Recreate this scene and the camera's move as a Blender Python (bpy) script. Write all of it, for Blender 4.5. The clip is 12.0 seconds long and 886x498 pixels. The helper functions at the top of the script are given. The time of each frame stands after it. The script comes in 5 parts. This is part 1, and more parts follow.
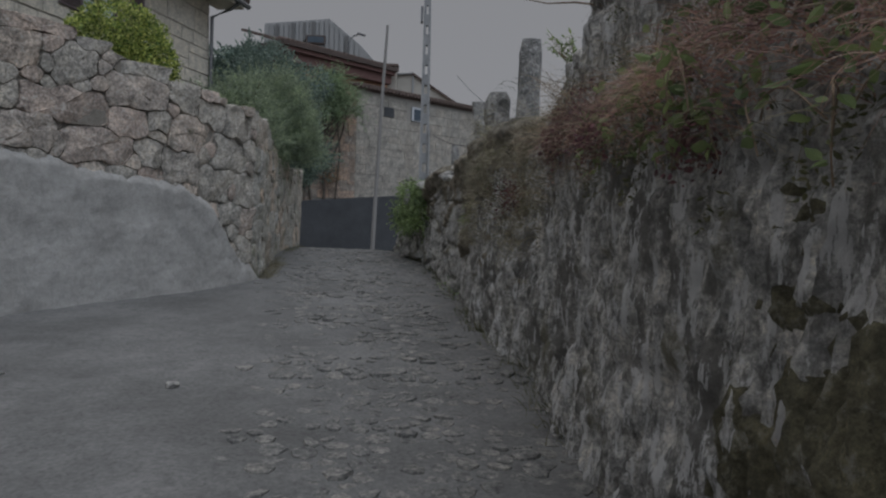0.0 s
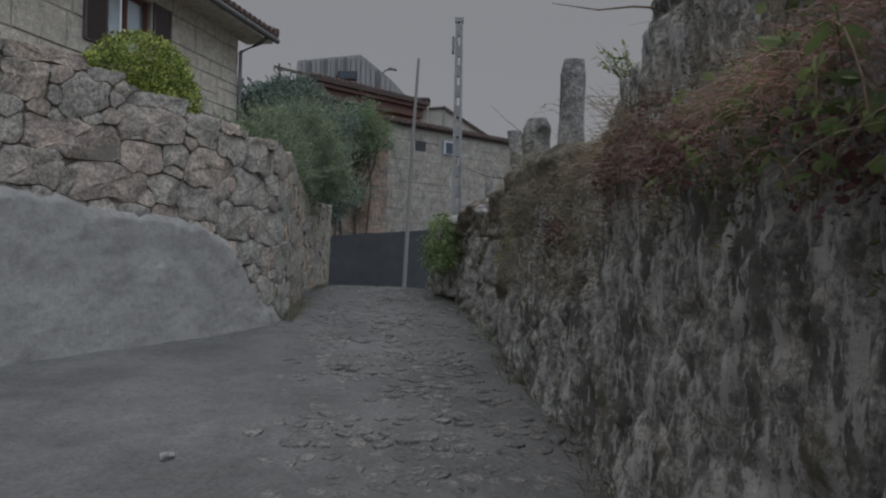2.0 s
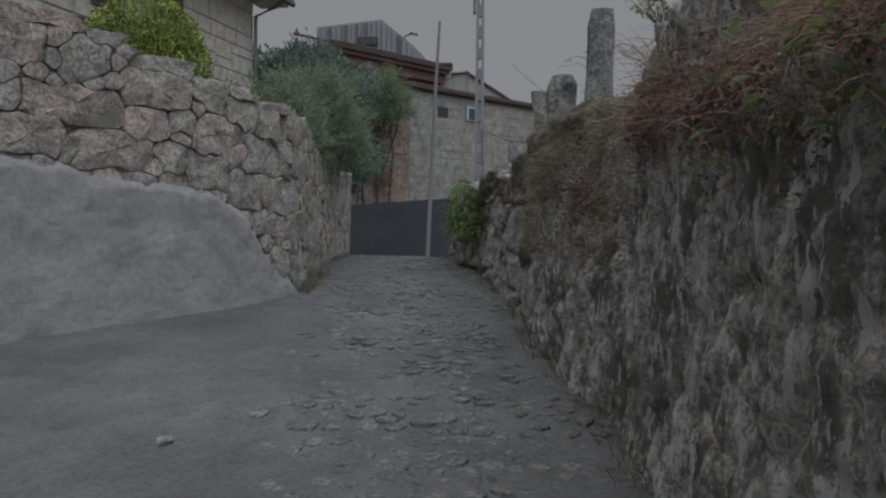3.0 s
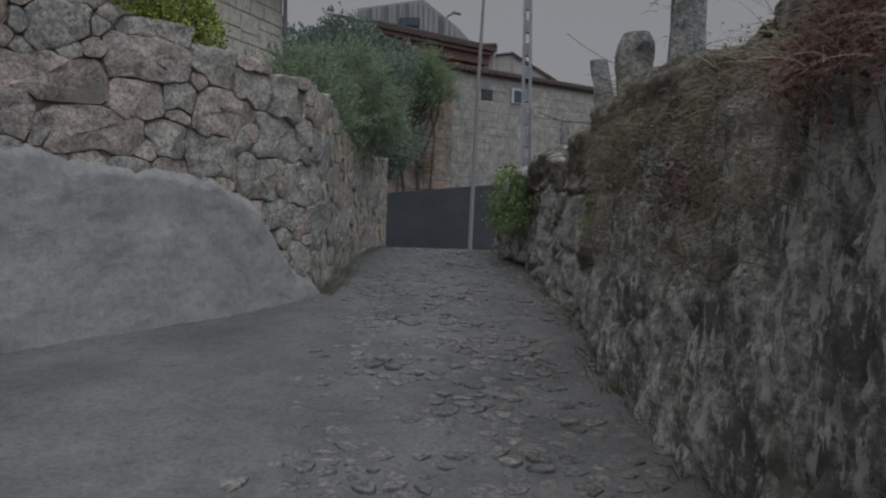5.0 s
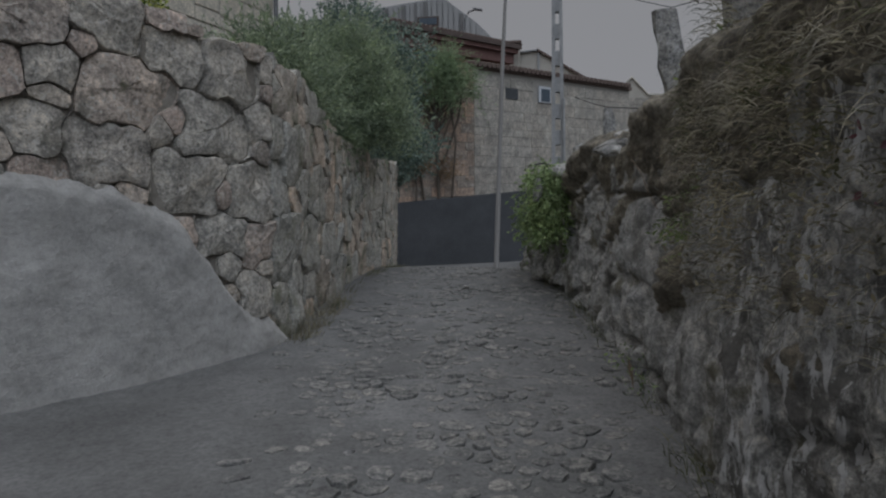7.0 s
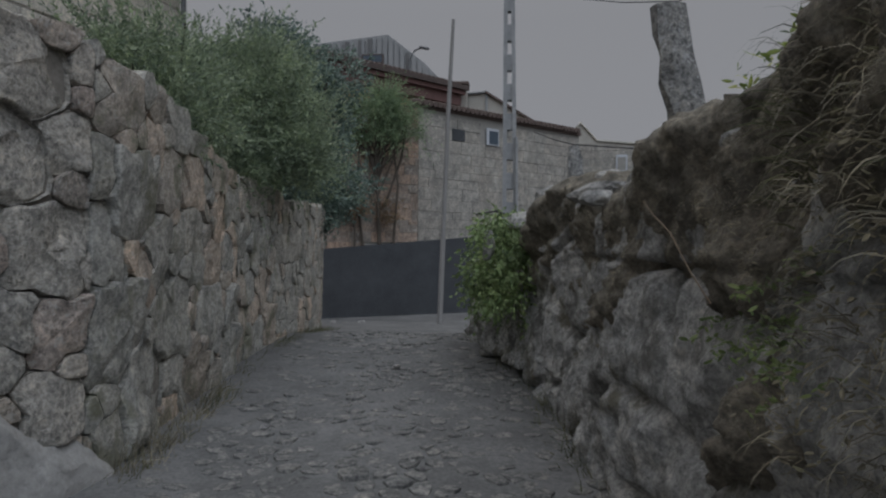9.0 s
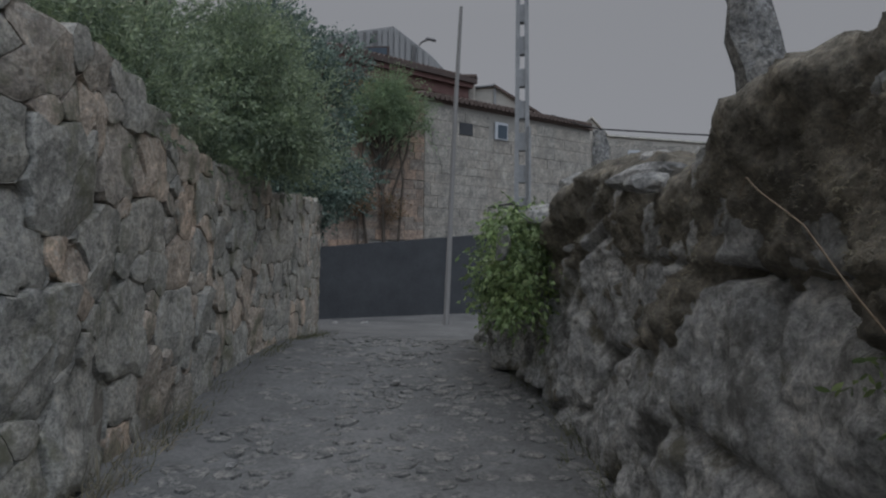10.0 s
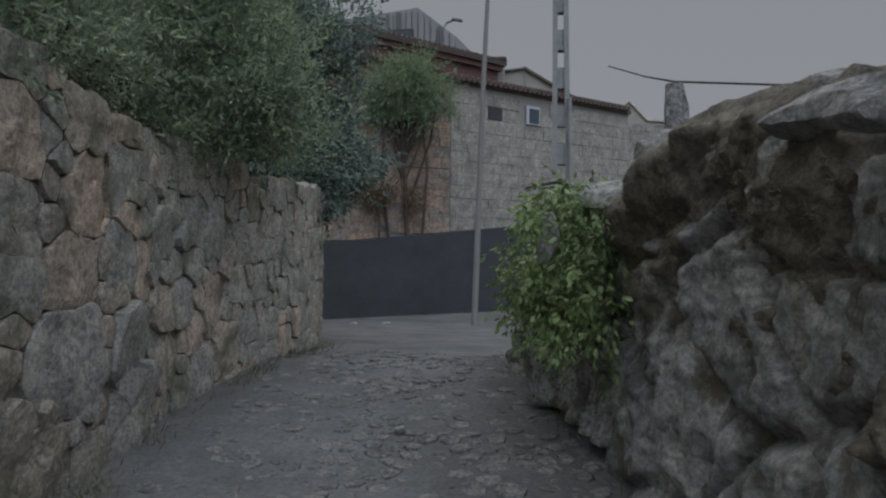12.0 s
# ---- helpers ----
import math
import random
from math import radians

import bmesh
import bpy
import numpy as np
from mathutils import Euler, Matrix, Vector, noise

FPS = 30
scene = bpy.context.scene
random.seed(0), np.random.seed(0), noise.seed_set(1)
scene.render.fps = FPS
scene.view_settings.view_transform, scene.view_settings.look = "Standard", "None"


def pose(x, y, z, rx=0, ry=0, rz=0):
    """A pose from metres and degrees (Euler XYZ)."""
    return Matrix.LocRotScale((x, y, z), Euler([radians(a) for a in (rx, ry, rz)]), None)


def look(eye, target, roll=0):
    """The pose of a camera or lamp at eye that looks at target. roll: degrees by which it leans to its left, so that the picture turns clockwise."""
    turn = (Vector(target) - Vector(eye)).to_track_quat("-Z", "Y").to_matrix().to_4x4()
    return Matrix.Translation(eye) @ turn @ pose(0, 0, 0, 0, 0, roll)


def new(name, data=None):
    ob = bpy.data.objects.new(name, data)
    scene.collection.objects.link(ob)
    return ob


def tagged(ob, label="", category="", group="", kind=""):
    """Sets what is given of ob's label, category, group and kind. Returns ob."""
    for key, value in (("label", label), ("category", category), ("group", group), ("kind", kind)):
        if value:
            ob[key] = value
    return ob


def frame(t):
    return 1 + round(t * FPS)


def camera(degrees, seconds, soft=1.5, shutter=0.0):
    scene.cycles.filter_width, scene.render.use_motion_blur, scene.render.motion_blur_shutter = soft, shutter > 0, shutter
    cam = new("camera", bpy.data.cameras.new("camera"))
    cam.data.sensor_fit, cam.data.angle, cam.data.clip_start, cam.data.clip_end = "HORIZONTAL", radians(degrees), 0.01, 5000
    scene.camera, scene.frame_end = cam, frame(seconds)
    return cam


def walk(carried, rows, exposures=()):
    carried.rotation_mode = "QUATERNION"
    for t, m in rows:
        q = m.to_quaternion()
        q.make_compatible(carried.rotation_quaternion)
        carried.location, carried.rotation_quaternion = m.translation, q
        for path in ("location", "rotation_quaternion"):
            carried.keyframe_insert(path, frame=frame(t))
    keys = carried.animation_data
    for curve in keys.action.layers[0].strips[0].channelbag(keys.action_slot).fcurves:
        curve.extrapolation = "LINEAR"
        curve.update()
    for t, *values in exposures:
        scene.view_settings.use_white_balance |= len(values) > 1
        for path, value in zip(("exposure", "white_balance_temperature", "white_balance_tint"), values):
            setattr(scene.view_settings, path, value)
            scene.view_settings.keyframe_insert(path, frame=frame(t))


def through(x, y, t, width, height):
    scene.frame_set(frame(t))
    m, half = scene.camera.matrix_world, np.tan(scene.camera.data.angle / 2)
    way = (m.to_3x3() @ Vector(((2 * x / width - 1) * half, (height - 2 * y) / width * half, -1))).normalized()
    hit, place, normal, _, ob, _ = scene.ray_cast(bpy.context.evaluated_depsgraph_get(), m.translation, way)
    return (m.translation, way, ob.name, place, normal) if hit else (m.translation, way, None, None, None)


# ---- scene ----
cam = camera(65.3, 12.0, soft=2.2)
METRES, EYE, TILT, LEAN, TURN = 8.0, 1.3, -3.5, -2.2, 0.0
ROWS = [
    (0.0, 0.0, 0.0, 0.0, 0.0, 0.0, 0.0),
    (0.5, 0.0004, 0.023, 0.0061, -1.59, 0.75, -0.36),
    (1.0, -0.0018, 0.0332, 0.0099, -2.63, 3.32, -0.04),
    (1.5, -0.0014, 0.0544, 0.0102, -0.73, 4.08, 0.12),
    (2.0, -0.003, 0.0781, 0.0092, 2.72, 2.76, 0.39),
    (2.5, -0.0026, 0.0947, 0.0091, 4.38, 1.04, 0.34),
    (3.0, 0.0009, 0.1208, 0.01, 4.81, 0.18, 0.89),
    (5.0, -0.0104, 0.2593, 0.0223, 8.4, -0.89, 0.73),
    (5.5, -0.0177, 0.3106, 0.0234, 11.05, 0.97, 1.3),
    (6.0, -0.0245, 0.3706, 0.0248, 11.96, 0.8, 1.73),
    (6.5, -0.0272, 0.4338, 0.029, 11.85, 0.24, 2.12),
    (7.0, -0.0289, 0.5032, 0.0357, 10.76, -0.12, 1.95),
    (7.5, -0.0301, 0.5565, 0.048, 8.25, 2.96, 1.72),
    (9.5, -0.0499, 0.7592, 0.067, 6.24, 3.28, 1.26),
    (10.0, -0.0549, 0.8079, 0.07, 6.82, 3.1, 1.1),
    (10.5, -0.0596, 0.8623, 0.0757, 7.79, 3.21, 1.39),
    (11.0, -0.0642, 0.9166, 0.0773, 8.69, 2.55, 1.31),
    (11.5, -0.0679, 0.9573, 0.0797, 9.19, 2.53, 1.13),
    (12.0, -0.0692, 0.9902, 0.083, 9.32, 2.54, 1.36),
]
walk(cam, [(t, pose(0, 0, EYE, TILT, LEAN, TURN) @ pose(METRES * x, METRES * y, METRES * z, 90 + pitch, roll, yaw)) for t, x, y, z, yaw, pitch, roll in ROWS], exposures=[(0.0, -1.69, 5670, 12), (7.5, -1.68, 5670, 12), (9.5, -1.64, 5600, 12), (12.0, -1.58, 5530, 11.5)])

# ---- light ----
world = bpy.data.worlds.new("overcast_world")
scene.world = world
world.use_nodes = True
wn, wl = world.node_tree.nodes, world.node_tree.links
SUN_EL, SUN_AZ = radians(42), radians(155)
sky = wn.new("ShaderNodeTexSky")
sky.sky_type = "NISHITA"
sky.sun_disc = False
sky.sun_elevation, sky.sun_rotation = SUN_EL, SUN_AZ
hsv = wn.new("ShaderNodeHueSaturation")
hsv.inputs["Saturation"].default_value = 0.10
wl.new(sky.outputs[0], hsv.inputs["Color"])
cloud = wn.new("ShaderNodeMixRGB")
cloud.inputs[0].default_value = 0.86
cloud.inputs[2].default_value = (10.1, 9.45, 8.55, 1)
wl.new(hsv.outputs[0], cloud.inputs[1])
wco = wn.new("ShaderNodeTexCoord")
wsep = wn.new("ShaderNodeSeparateXYZ")
wl.new(wco.outputs["Generated"], wsep.inputs[0])
wmap = wn.new("ShaderNodeMapRange")
wmap.interpolation_type = "SMOOTHSTEP"
for key, value in (("From Min", 0.30), ("From Max", 1.0), ("To Min", 1.0), ("To Max", 4.2)):
    wmap.inputs[key].default_value = value
wl.new(wsep.outputs["Z"], wmap.inputs["Value"])
zen = wn.new("ShaderNodeMixRGB")
zen.blend_type = "MULTIPLY"
zen.inputs[0].default_value = 1.0
wl.new(cloud.outputs[0], zen.inputs[1])
wl.new(wmap.outputs[0], zen.inputs[2])
wl.new(zen.outputs[0], wn["Background"].inputs[0])
wn["Background"].inputs[1].default_value = 0.088
sun = new("sun", bpy.data.lights.new("sun", "SUN"))
sun.data.energy, sun.data.angle, sun.data.color = 3.2, radians(60), (0.89, 0.965, 1.03)
sun_dir = Vector((math.sin(SUN_AZ) * math.cos(SUN_EL), math.cos(SUN_AZ) * math.cos(SUN_EL), math.sin(SUN_EL)))
sun.matrix_world = look(sun_dir * 60, (0, 0, 0))

# ---- materials ----


def nodes_of(name, rough=0.9):
    m = bpy.data.materials.new(name)
    m.use_nodes = True
    n, l = m.node_tree.nodes, m.node_tree.links
    b = n["Principled BSDF"]
    b.inputs["Roughness"].default_value = rough
    b.inputs["Specular IOR Level"].default_value = 0.25
    return m, n, l, b


def noise_node(n, l, co, scale, detail=5.0, rough=0.6, stretch=None):
    t = n.new("ShaderNodeTexNoise")
    t.inputs["Scale"].default_value = scale
    t.inputs["Detail"].default_value = detail
    t.inputs["Roughness"].default_value = rough
    if stretch:
        mp = n.new("ShaderNodeMapping")
        mp.inputs["Scale"].default_value = stretch
        l.new(co, mp.inputs[0])
        co = mp.outputs[0]
    l.new(co, t.inputs["Vector"])
    return t.outputs[0]


def ramp(n, l, fac, stops):
    r = n.new("ShaderNodeValToRGB")
    e = r.color_ramp.elements
    while len(e) < len(stops):
        e.new(0.5)
    for el, (p, c) in zip(e, stops):
        el.position, el.color = p, (*c, 1) if len(c) == 3 else c
    l.new(fac, r.inputs[0])
    return r.outputs[0]


def mix(n, l, fac, a, b, kind="MIX"):
    m = n.new("ShaderNodeMixRGB")
    m.blend_type = kind
    for sock, v in zip(m.inputs, (fac, a, b)):
        if isinstance(v, (int, float)):
            sock.default_value = v
        elif isinstance(v, tuple):
            sock.default_value = (*v, 1)
        else:
            l.new(v, sock)
    return m.outputs[0]


def bump(n, l, b, height, strength, dist=0.02):
    k = n.new("ShaderNodeBump")
    k.inputs["Strength"].default_value = strength
    k.inputs["Distance"].default_value = dist
    l.new(height, k.inputs["Height"])
    l.new(k.outputs[0], b.inputs["Normal"])


BW = lambda a, b: [(a, (0, 0, 0)), (b, (1, 1, 1))]


def stone_mat(name, tones, lichen=(0.42, 0.41, 0.37), lichen_at=(0.58, 0.68), dark=(0.09, 0.085, 0.075), dark_at=(0.55, 0.7),
              moss=None, moss_at=(0.5, 0.62), streak=0.0, island=False, scale=1.0, relief=0.5, vivid=1.0, crust=None, specks=0.75):
    """Weathered granite: a tone for each stone, mineral grain, lichen, dark algae stains, pits drawn dark, and moss."""
    m, n, l, b = nodes_of(name, 0.92)
    co = n.new("ShaderNodeNewGeometry").outputs["Position"]
    if island:
        rnd = n.new("ShaderNodeNewGeometry").outputs["Random Per Island"]
    else:
        rnd = n.new("ShaderNodeObjectInfo").outputs["Random"]
    base = ramp(n, l, rnd, [(i / (len(tones) - 1), t) for i, t in enumerate(tones)])
    blotch = noise_node(n, l, co, 6.5 * scale, 8, 0.7)
    base = mix(n, l, vivid, base, ramp(n, l, blotch, [(0.30, (0.50, 0.50, 0.50)), (0.47, (0.95, 0.95, 0.95)), (0.68, (1.55, 1.50, 1.42))]), "MULTIPLY")
    grain = noise_node(n, l, co, 95 * scale, 4, 0.7)
    mid = noise_node(n, l, co, 34 * scale, 6, 0.75)
    base = mix(n, l, 0.8 * vivid, base, mix(n, l, 1.0, base, ramp(n, l, mid, [(0.38, (0.42, 0.42, 0.42)), (0.5, (0.95, 0.95, 0.95)), (0.62, (1.6, 1.57, 1.5))]), "MULTIPLY"))
    base = mix(n, l, 0.5 * vivid, base, mix(n, l, 1.0, base, ramp(n, l, grain, [(0.3, (0.45, 0.45, 0.46)), (0.7, (1.5, 1.48, 1.42))]), "MULTIPLY"))
    da = noise_node(n, l, co, 3.1 * scale, 7, 0.7, (1, 1, 0.55))
    base = mix(n, l, ramp(n, l, da, [(dark_at[0], (0,) * 3), (dark_at[1], (0.85,) * 3)]), base, dark)
    if streak:
        st = noise_node(n, l, co, 21.0, 7, 0.68, (1, 1, 0.17))
        base = mix(n, l, ramp(n, l, st, [(0.535, (0,) * 3), (0.56, (streak,) * 3)]), base, lichen)
        # shade of pits and cracks put into the colour, apart from the bump
        pit = noise_node(n, l, co, 17.0, 8, 0.72, (1, 1, 0.3))
        base = mix(n, l, ramp(n, l, pit, [(0.36, (0.9,) * 3), (0.45, (0,) * 3)]), base, dark)
    li = noise_node(n, l, co, 13 * scale, 7, 0.75)
    base = mix(n, l, ramp(n, l, li, [(lichen_at[0], (0,) * 3), (lichen_at[1], (0.8,) * 3)]), base, lichen)
    if crust:
        for at, big, tone in ((0.57, 21.0, crust), (0.585, 52.0, crust), (0.585, 33.0, (0.075, 0.073, 0.065))):
            cr = noise_node(n, l, co, big * scale, 6, 0.62)
            base = mix(n, l, ramp(n, l, cr, [(at, (0,) * 3), (at + 0.05, (specks,) * 3)]), base, tone)
    if moss:
        mo = noise_node(n, l, co, 2.4 * scale, 8, 0.7)
        base = mix(n, l, ramp(n, l, mo, [(moss_at[0], (0,) * 3), (moss_at[1], (0.92,) * 3)]), base,
                   mix(n, l, grain, (moss[0] * 0.5, moss[1] * 0.5, moss[2] * 0.5), (moss[0] * 1.5, moss[1] * 1.5, moss[2] * 1.5)))
    l.new(base, b.inputs["Base Color"])
    rough_h = noise_node(n, l, co, 22 * scale, 8, 0.75)
    bump(n, l, b, mix(n, l, 0.3, rough_h, mid), min(1.0, relief * 1.6), 0.035)
    return m


def plain_mat(name, a, c, scale=8.0, rough=0.85, relief=0.25, stretch=None, metal=0.0, fine=60.0):
    m, n, l, b = nodes_of(name, rough)
    b.inputs["Metallic"].default_value = metal
    co = n.new("ShaderNodeNewGeometry").outputs["Position"]
    f1 = noise_node(n, l, co, scale, 6, 0.65, stretch)
    f2 = noise_node(n, l, co, fine, 4, 0.7, stretch)
    col = ramp(n, l, mix(n, l, 0.4, f1, f2), [(0.32, a), (0.68, c)])
    l.new(col, b.inputs["Base Color"])
    bump(n, l, b, f2, relief, 0.01)
    return m


def leaf_mat(name, cols, rough=0.55, through=0.25):
    m, n, l, b = nodes_of(name, rough)
    rnd = n.new("ShaderNodeNewGeometry").outputs["Random Per Island"]
    col = ramp(n, l, rnd, [(i / (len(cols) - 1), c) for i, c in enumerate(cols)])
    co = n.new("ShaderNodeNewGeometry").outputs["Position"]
    big = noise_node(n, l, co, 4.2, 4)
    col = mix(n, l, 1.0, col, ramp(n, l, big, [(0.32, (0.55, 0.56, 0.60)), (0.5, (1.0, 1.0, 1.0)), (0.68, (1.5, 1.46, 1.35))]), "MULTIPLY")
    l.new(col, b.inputs["Base Color"])
    tr = n.new("ShaderNodeBsdfTranslucent")
    l.new(col, tr.inputs[0])
    mx = n.new("ShaderNodeMixShader")
    mx.inputs[0].default_value = through
    l.new(b.outputs[0], mx.inputs[1])
    l.new(tr.outputs[0], mx.inputs[2])
    l.new(mx.outputs[0], n["Material Output"].inputs[0])
    return m


GRANITE = [(0.34, 0.322, 0.288), (0.40, 0.373, 0.327), (0.43, 0.348, 0.298), (0.355, 0.336, 0.30), (0.455, 0.402, 0.338), (0.41, 0.34, 0.293), (0.305, 0.29, 0.26), (0.38, 0.356, 0.316)]
FACE_LOOK = dict(lichen=(0.50, 0.475, 0.42), lichen_at=(0.60, 0.68), dark=(0.15, 0.14, 0.115), dark_at=(0.56, 0.66), moss=(0.125, 0.118, 0.08), moss_at=(0.62, 0.69),
                 crust=(0.52, 0.49, 0.435), specks=0.6, vivid=0.85, relief=0.65)
M_STONE = stone_mat("weathered_granite", GRANITE, **FACE_LOOK)
M_STONE_JOIN = stone_mat("weathered_granite_rest", GRANITE, island=True, **FACE_LOOK)
LANE_TONES = [(0.32, 0.311, 0.28), (0.36, 0.347, 0.307), (0.42, 0.355, 0.292), (0.325, 0.316, 0.286), (0.485, 0.39, 0.305), (0.355, 0.341, 0.304), (0.34, 0.332, 0.302), (0.38, 0.362, 0.32)]
LANE_LOOK = dict(lichen=(0.47, 0.46, 0.40), lichen_at=(0.61, 0.68), dark=(0.17, 0.165, 0.135), dark_at=(0.56, 0.66), moss=(0.185, 0.18, 0.125), moss_at=(0.54, 0.64),
                 crust=(0.50, 0.485, 0.43), specks=0.42, vivid=0.78, relief=0.6)
M_STONE_LANE = stone_mat("lane_granite", LANE_TONES, **LANE_LOOK)
M_LANE_JOIN = stone_mat("lane_granite_rest", LANE_TONES, island=True, **LANE_LOOK)
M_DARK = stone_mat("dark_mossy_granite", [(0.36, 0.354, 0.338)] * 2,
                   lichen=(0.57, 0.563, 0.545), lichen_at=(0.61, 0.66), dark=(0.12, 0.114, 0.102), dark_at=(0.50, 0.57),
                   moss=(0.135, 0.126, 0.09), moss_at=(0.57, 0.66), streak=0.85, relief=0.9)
M_BLOCKS = stone_mat("worn_grey_blocks", [(0.36, 0.355, 0.34)] * 2, lichen=(0.46, 0.415, 0.395), lichen_at=(0.62, 0.70), dark=(0.12, 0.114, 0.10), dark_at=(0.52, 0.62),
                     moss=(0.15, 0.138, 0.10), moss_at=(0.55, 0.64), relief=0.9, vivid=0.75, crust=(0.40, 0.395, 0.37), specks=0.3)
M_BOULDER = stone_mat("mossy_boulder", [(0.38, 0.376, 0.365), (0.46, 0.453, 0.44), (0.33, 0.325, 0.312)],
                      lichen=(0.50, 0.495, 0.475), lichen_at=(0.60, 0.68), dark=(0.11, 0.105, 0.095), dark_at=(0.52, 0.64),
                      moss=(0.14, 0.132, 0.10), moss_at=(0.50, 0.60), relief=1.0, crust=(0.5, 0.49, 0.47))
M_PALE_ROCK = stone_mat("pale_rock", [(0.30, 0.295, 0.282), (0.36, 0.352, 0.335)], vivid=0.8, relief=0.7)
M_ASHLAR = stone_mat("house_ashlar", [(0.51, 0.478, 0.412), (0.565, 0.528, 0.455), (0.53, 0.492, 0.417), (0.49, 0.468, 0.413)],
                     dark=(0.27, 0.25, 0.21), dark_at=(0.58, 0.78), lichen_at=(0.66, 0.8), relief=0.3, vivid=0.55)
M_FAR_ASHLAR = stone_mat("far_ashlar", [(0.265, 0.25, 0.222), (0.30, 0.284, 0.252), (0.285, 0.262, 0.228), (0.275, 0.262, 0.236)], dark=(0.17, 0.16, 0.138), dark_at=(0.50, 0.72), scale=0.5, relief=0.35, vivid=0.7)
M_RED_ASHLAR = stone_mat("ochre_ashlar", [(0.31, 0.235, 0.18), (0.235, 0.195, 0.162), (0.35, 0.25, 0.185), (0.215, 0.187, 0.16), (0.26, 0.225, 0.19)], dark=(0.13, 0.11, 0.09), dark_at=(0.52, 0.70), scale=0.6, relief=0.4, vivid=0.8)
M_MORTAR = plain_mat("earth_mortar", (0.13, 0.118, 0.098), (0.25, 0.228, 0.195), 14)
M_SOIL = plain_mat("soil", (0.035, 0.03, 0.02), (0.09, 0.075, 0.05), 5)
M_HOUSE_JOINT = plain_mat("pale_mortar", (0.27, 0.25, 0.215), (0.36, 0.335, 0.29), 9)
M_FAR_JOINT = plain_mat("grey_mortar", (0.225, 0.212, 0.187), (0.29, 0.274, 0.243), 5)
M_CEMENT_DARK = plain_mat("dark_cement", (0.042, 0.044, 0.046), (0.07, 0.072, 0.075), 1.3, 0.95, 0.4, fine=20)
M_CONCRETE = plain_mat("pole_concrete", (0.19, 0.19, 0.19), (0.33, 0.33, 0.32), 6)
M_WOODPOLE = plain_mat("grey_wood_pole", (0.17, 0.162, 0.15), (0.27, 0.258, 0.242), 10, stretch=(1, 1, 0.1))
M_DARK_WOOD = plain_mat("dark_brown_wood", (0.055, 0.042, 0.036), (0.10, 0.078, 0.068), 7, 0.8, 0.25, stretch=(0.3, 0.3, 1))
M_SHUTTER = plain_mat("brown_painted_shutter", (0.10, 0.078, 0.08), (0.14, 0.112, 0.112), 12, 0.5, 0.15)
M_FRAME = plain_mat("red_brown_window_frame", (0.10, 0.04, 0.028), (0.15, 0.06, 0.042), 12, 0.45, 0.1)
M_WHITE = plain_mat("white_paint", (0.36, 0.37, 0.38), (0.46, 0.47, 0.48), 10, 0.6, 0.1)
M_PIPE = plain_mat("grey_metal_pipe", (0.12, 0.12, 0.12), (0.2, 0.2, 0.2), 20, 0.45, 0.1, metal=0.6)
M_WIRE = plain_mat("dark_cable", (0.03, 0.03, 0.03), (0.06, 0.055, 0.05), 20, 0.6, 0.1)
M_TILE = plain_mat("clay_tile", (0.075, 0.056, 0.048), (0.145, 0.11, 0.092), 6, 0.85, 0.3)
M_FASCIA = plain_mat("red_brown_fascia", (0.10, 0.056, 0.049), (0.15, 0.088, 0.077), 4, 0.7, 0.2)
M_OCHRE = plain_mat("ochre_render", (0.36, 0.21, 0.13), (0.46, 0.28, 0.18), 2.2, 0.9, 0.2)
M_RED_RENDER = plain_mat("rust_stained_render", (0.19, 0.135, 0.10), (0.33, 0.235, 0.17), 2.6, 0.9, 0.4, fine=24)
M_BEIGE = plain_mat("beige_render", (0.31, 0.287, 0.245), (0.40, 0.375, 0.325), 2.4, 0.9, 0.3, fine=20)
M_BOARD = plain_mat("weathered_board", (0.19, 0.19, 0.185), (0.3, 0.3, 0.29), 5, stretch=(1, 1, 0.15))
M_BARK = plain_mat("bark", (0.05, 0.042, 0.032), (0.12, 0.1, 0.08), 18, 0.95, 0.6, stretch=(1, 1, 0.2))
M_TWIG = plain_mat("dry_twig", (0.14, 0.10, 0.065), (0.26, 0.20, 0.14), 18)

M_LEAF_GOLD = leaf_mat("golden_privet_leaf", [(0.07, 0.115, 0.035), (0.11, 0.17, 0.045), (0.44, 0.48, 0.12), (0.16, 0.24, 0.06), (0.64, 0.64, 0.21), (0.30, 0.35, 0.09), (0.10, 0.15, 0.04)], 0.5, 0.35)
M_LEAF_SHRUB = leaf_mat("grey_green_leaf", [(0.125, 0.165, 0.108), (0.205, 0.255, 0.165), (0.28, 0.33, 0.22), (0.22, 0.275, 0.145), (0.42, 0.465, 0.34)], 0.42, 0.4)
M_LEAF_DARK = leaf_mat("dark_glossy_leaf", [(0.10, 0.14, 0.118), (0.14, 0.185, 0.15), (0.19, 0.24, 0.195), (0.26, 0.32, 0.265)], 0.24, 0.3)
M_LEAF_LIGHT = leaf_mat("light_green_leaf", [(0.16, 0.22, 0.125), (0.23, 0.30, 0.17), (0.29, 0.36, 0.21)], 0.55, 0.35)
M_LEAF_VINE = leaf_mat("vine_leaf", [(0.085, 0.125, 0.055), (0.17, 0.24, 0.09), (0.32, 0.40, 0.18), (0.13, 0.18, 0.07), (0.24, 0.28, 0.12)], 0.5, 0.3)
M_LEAF_BRAMBLE = leaf_mat("bramble_leaf", [(0.11, 0.155, 0.06), (0.16, 0.215, 0.08), (0.28, 0.335, 0.14), (0.13, 0.18, 0.07)], 0.45, 0.4)
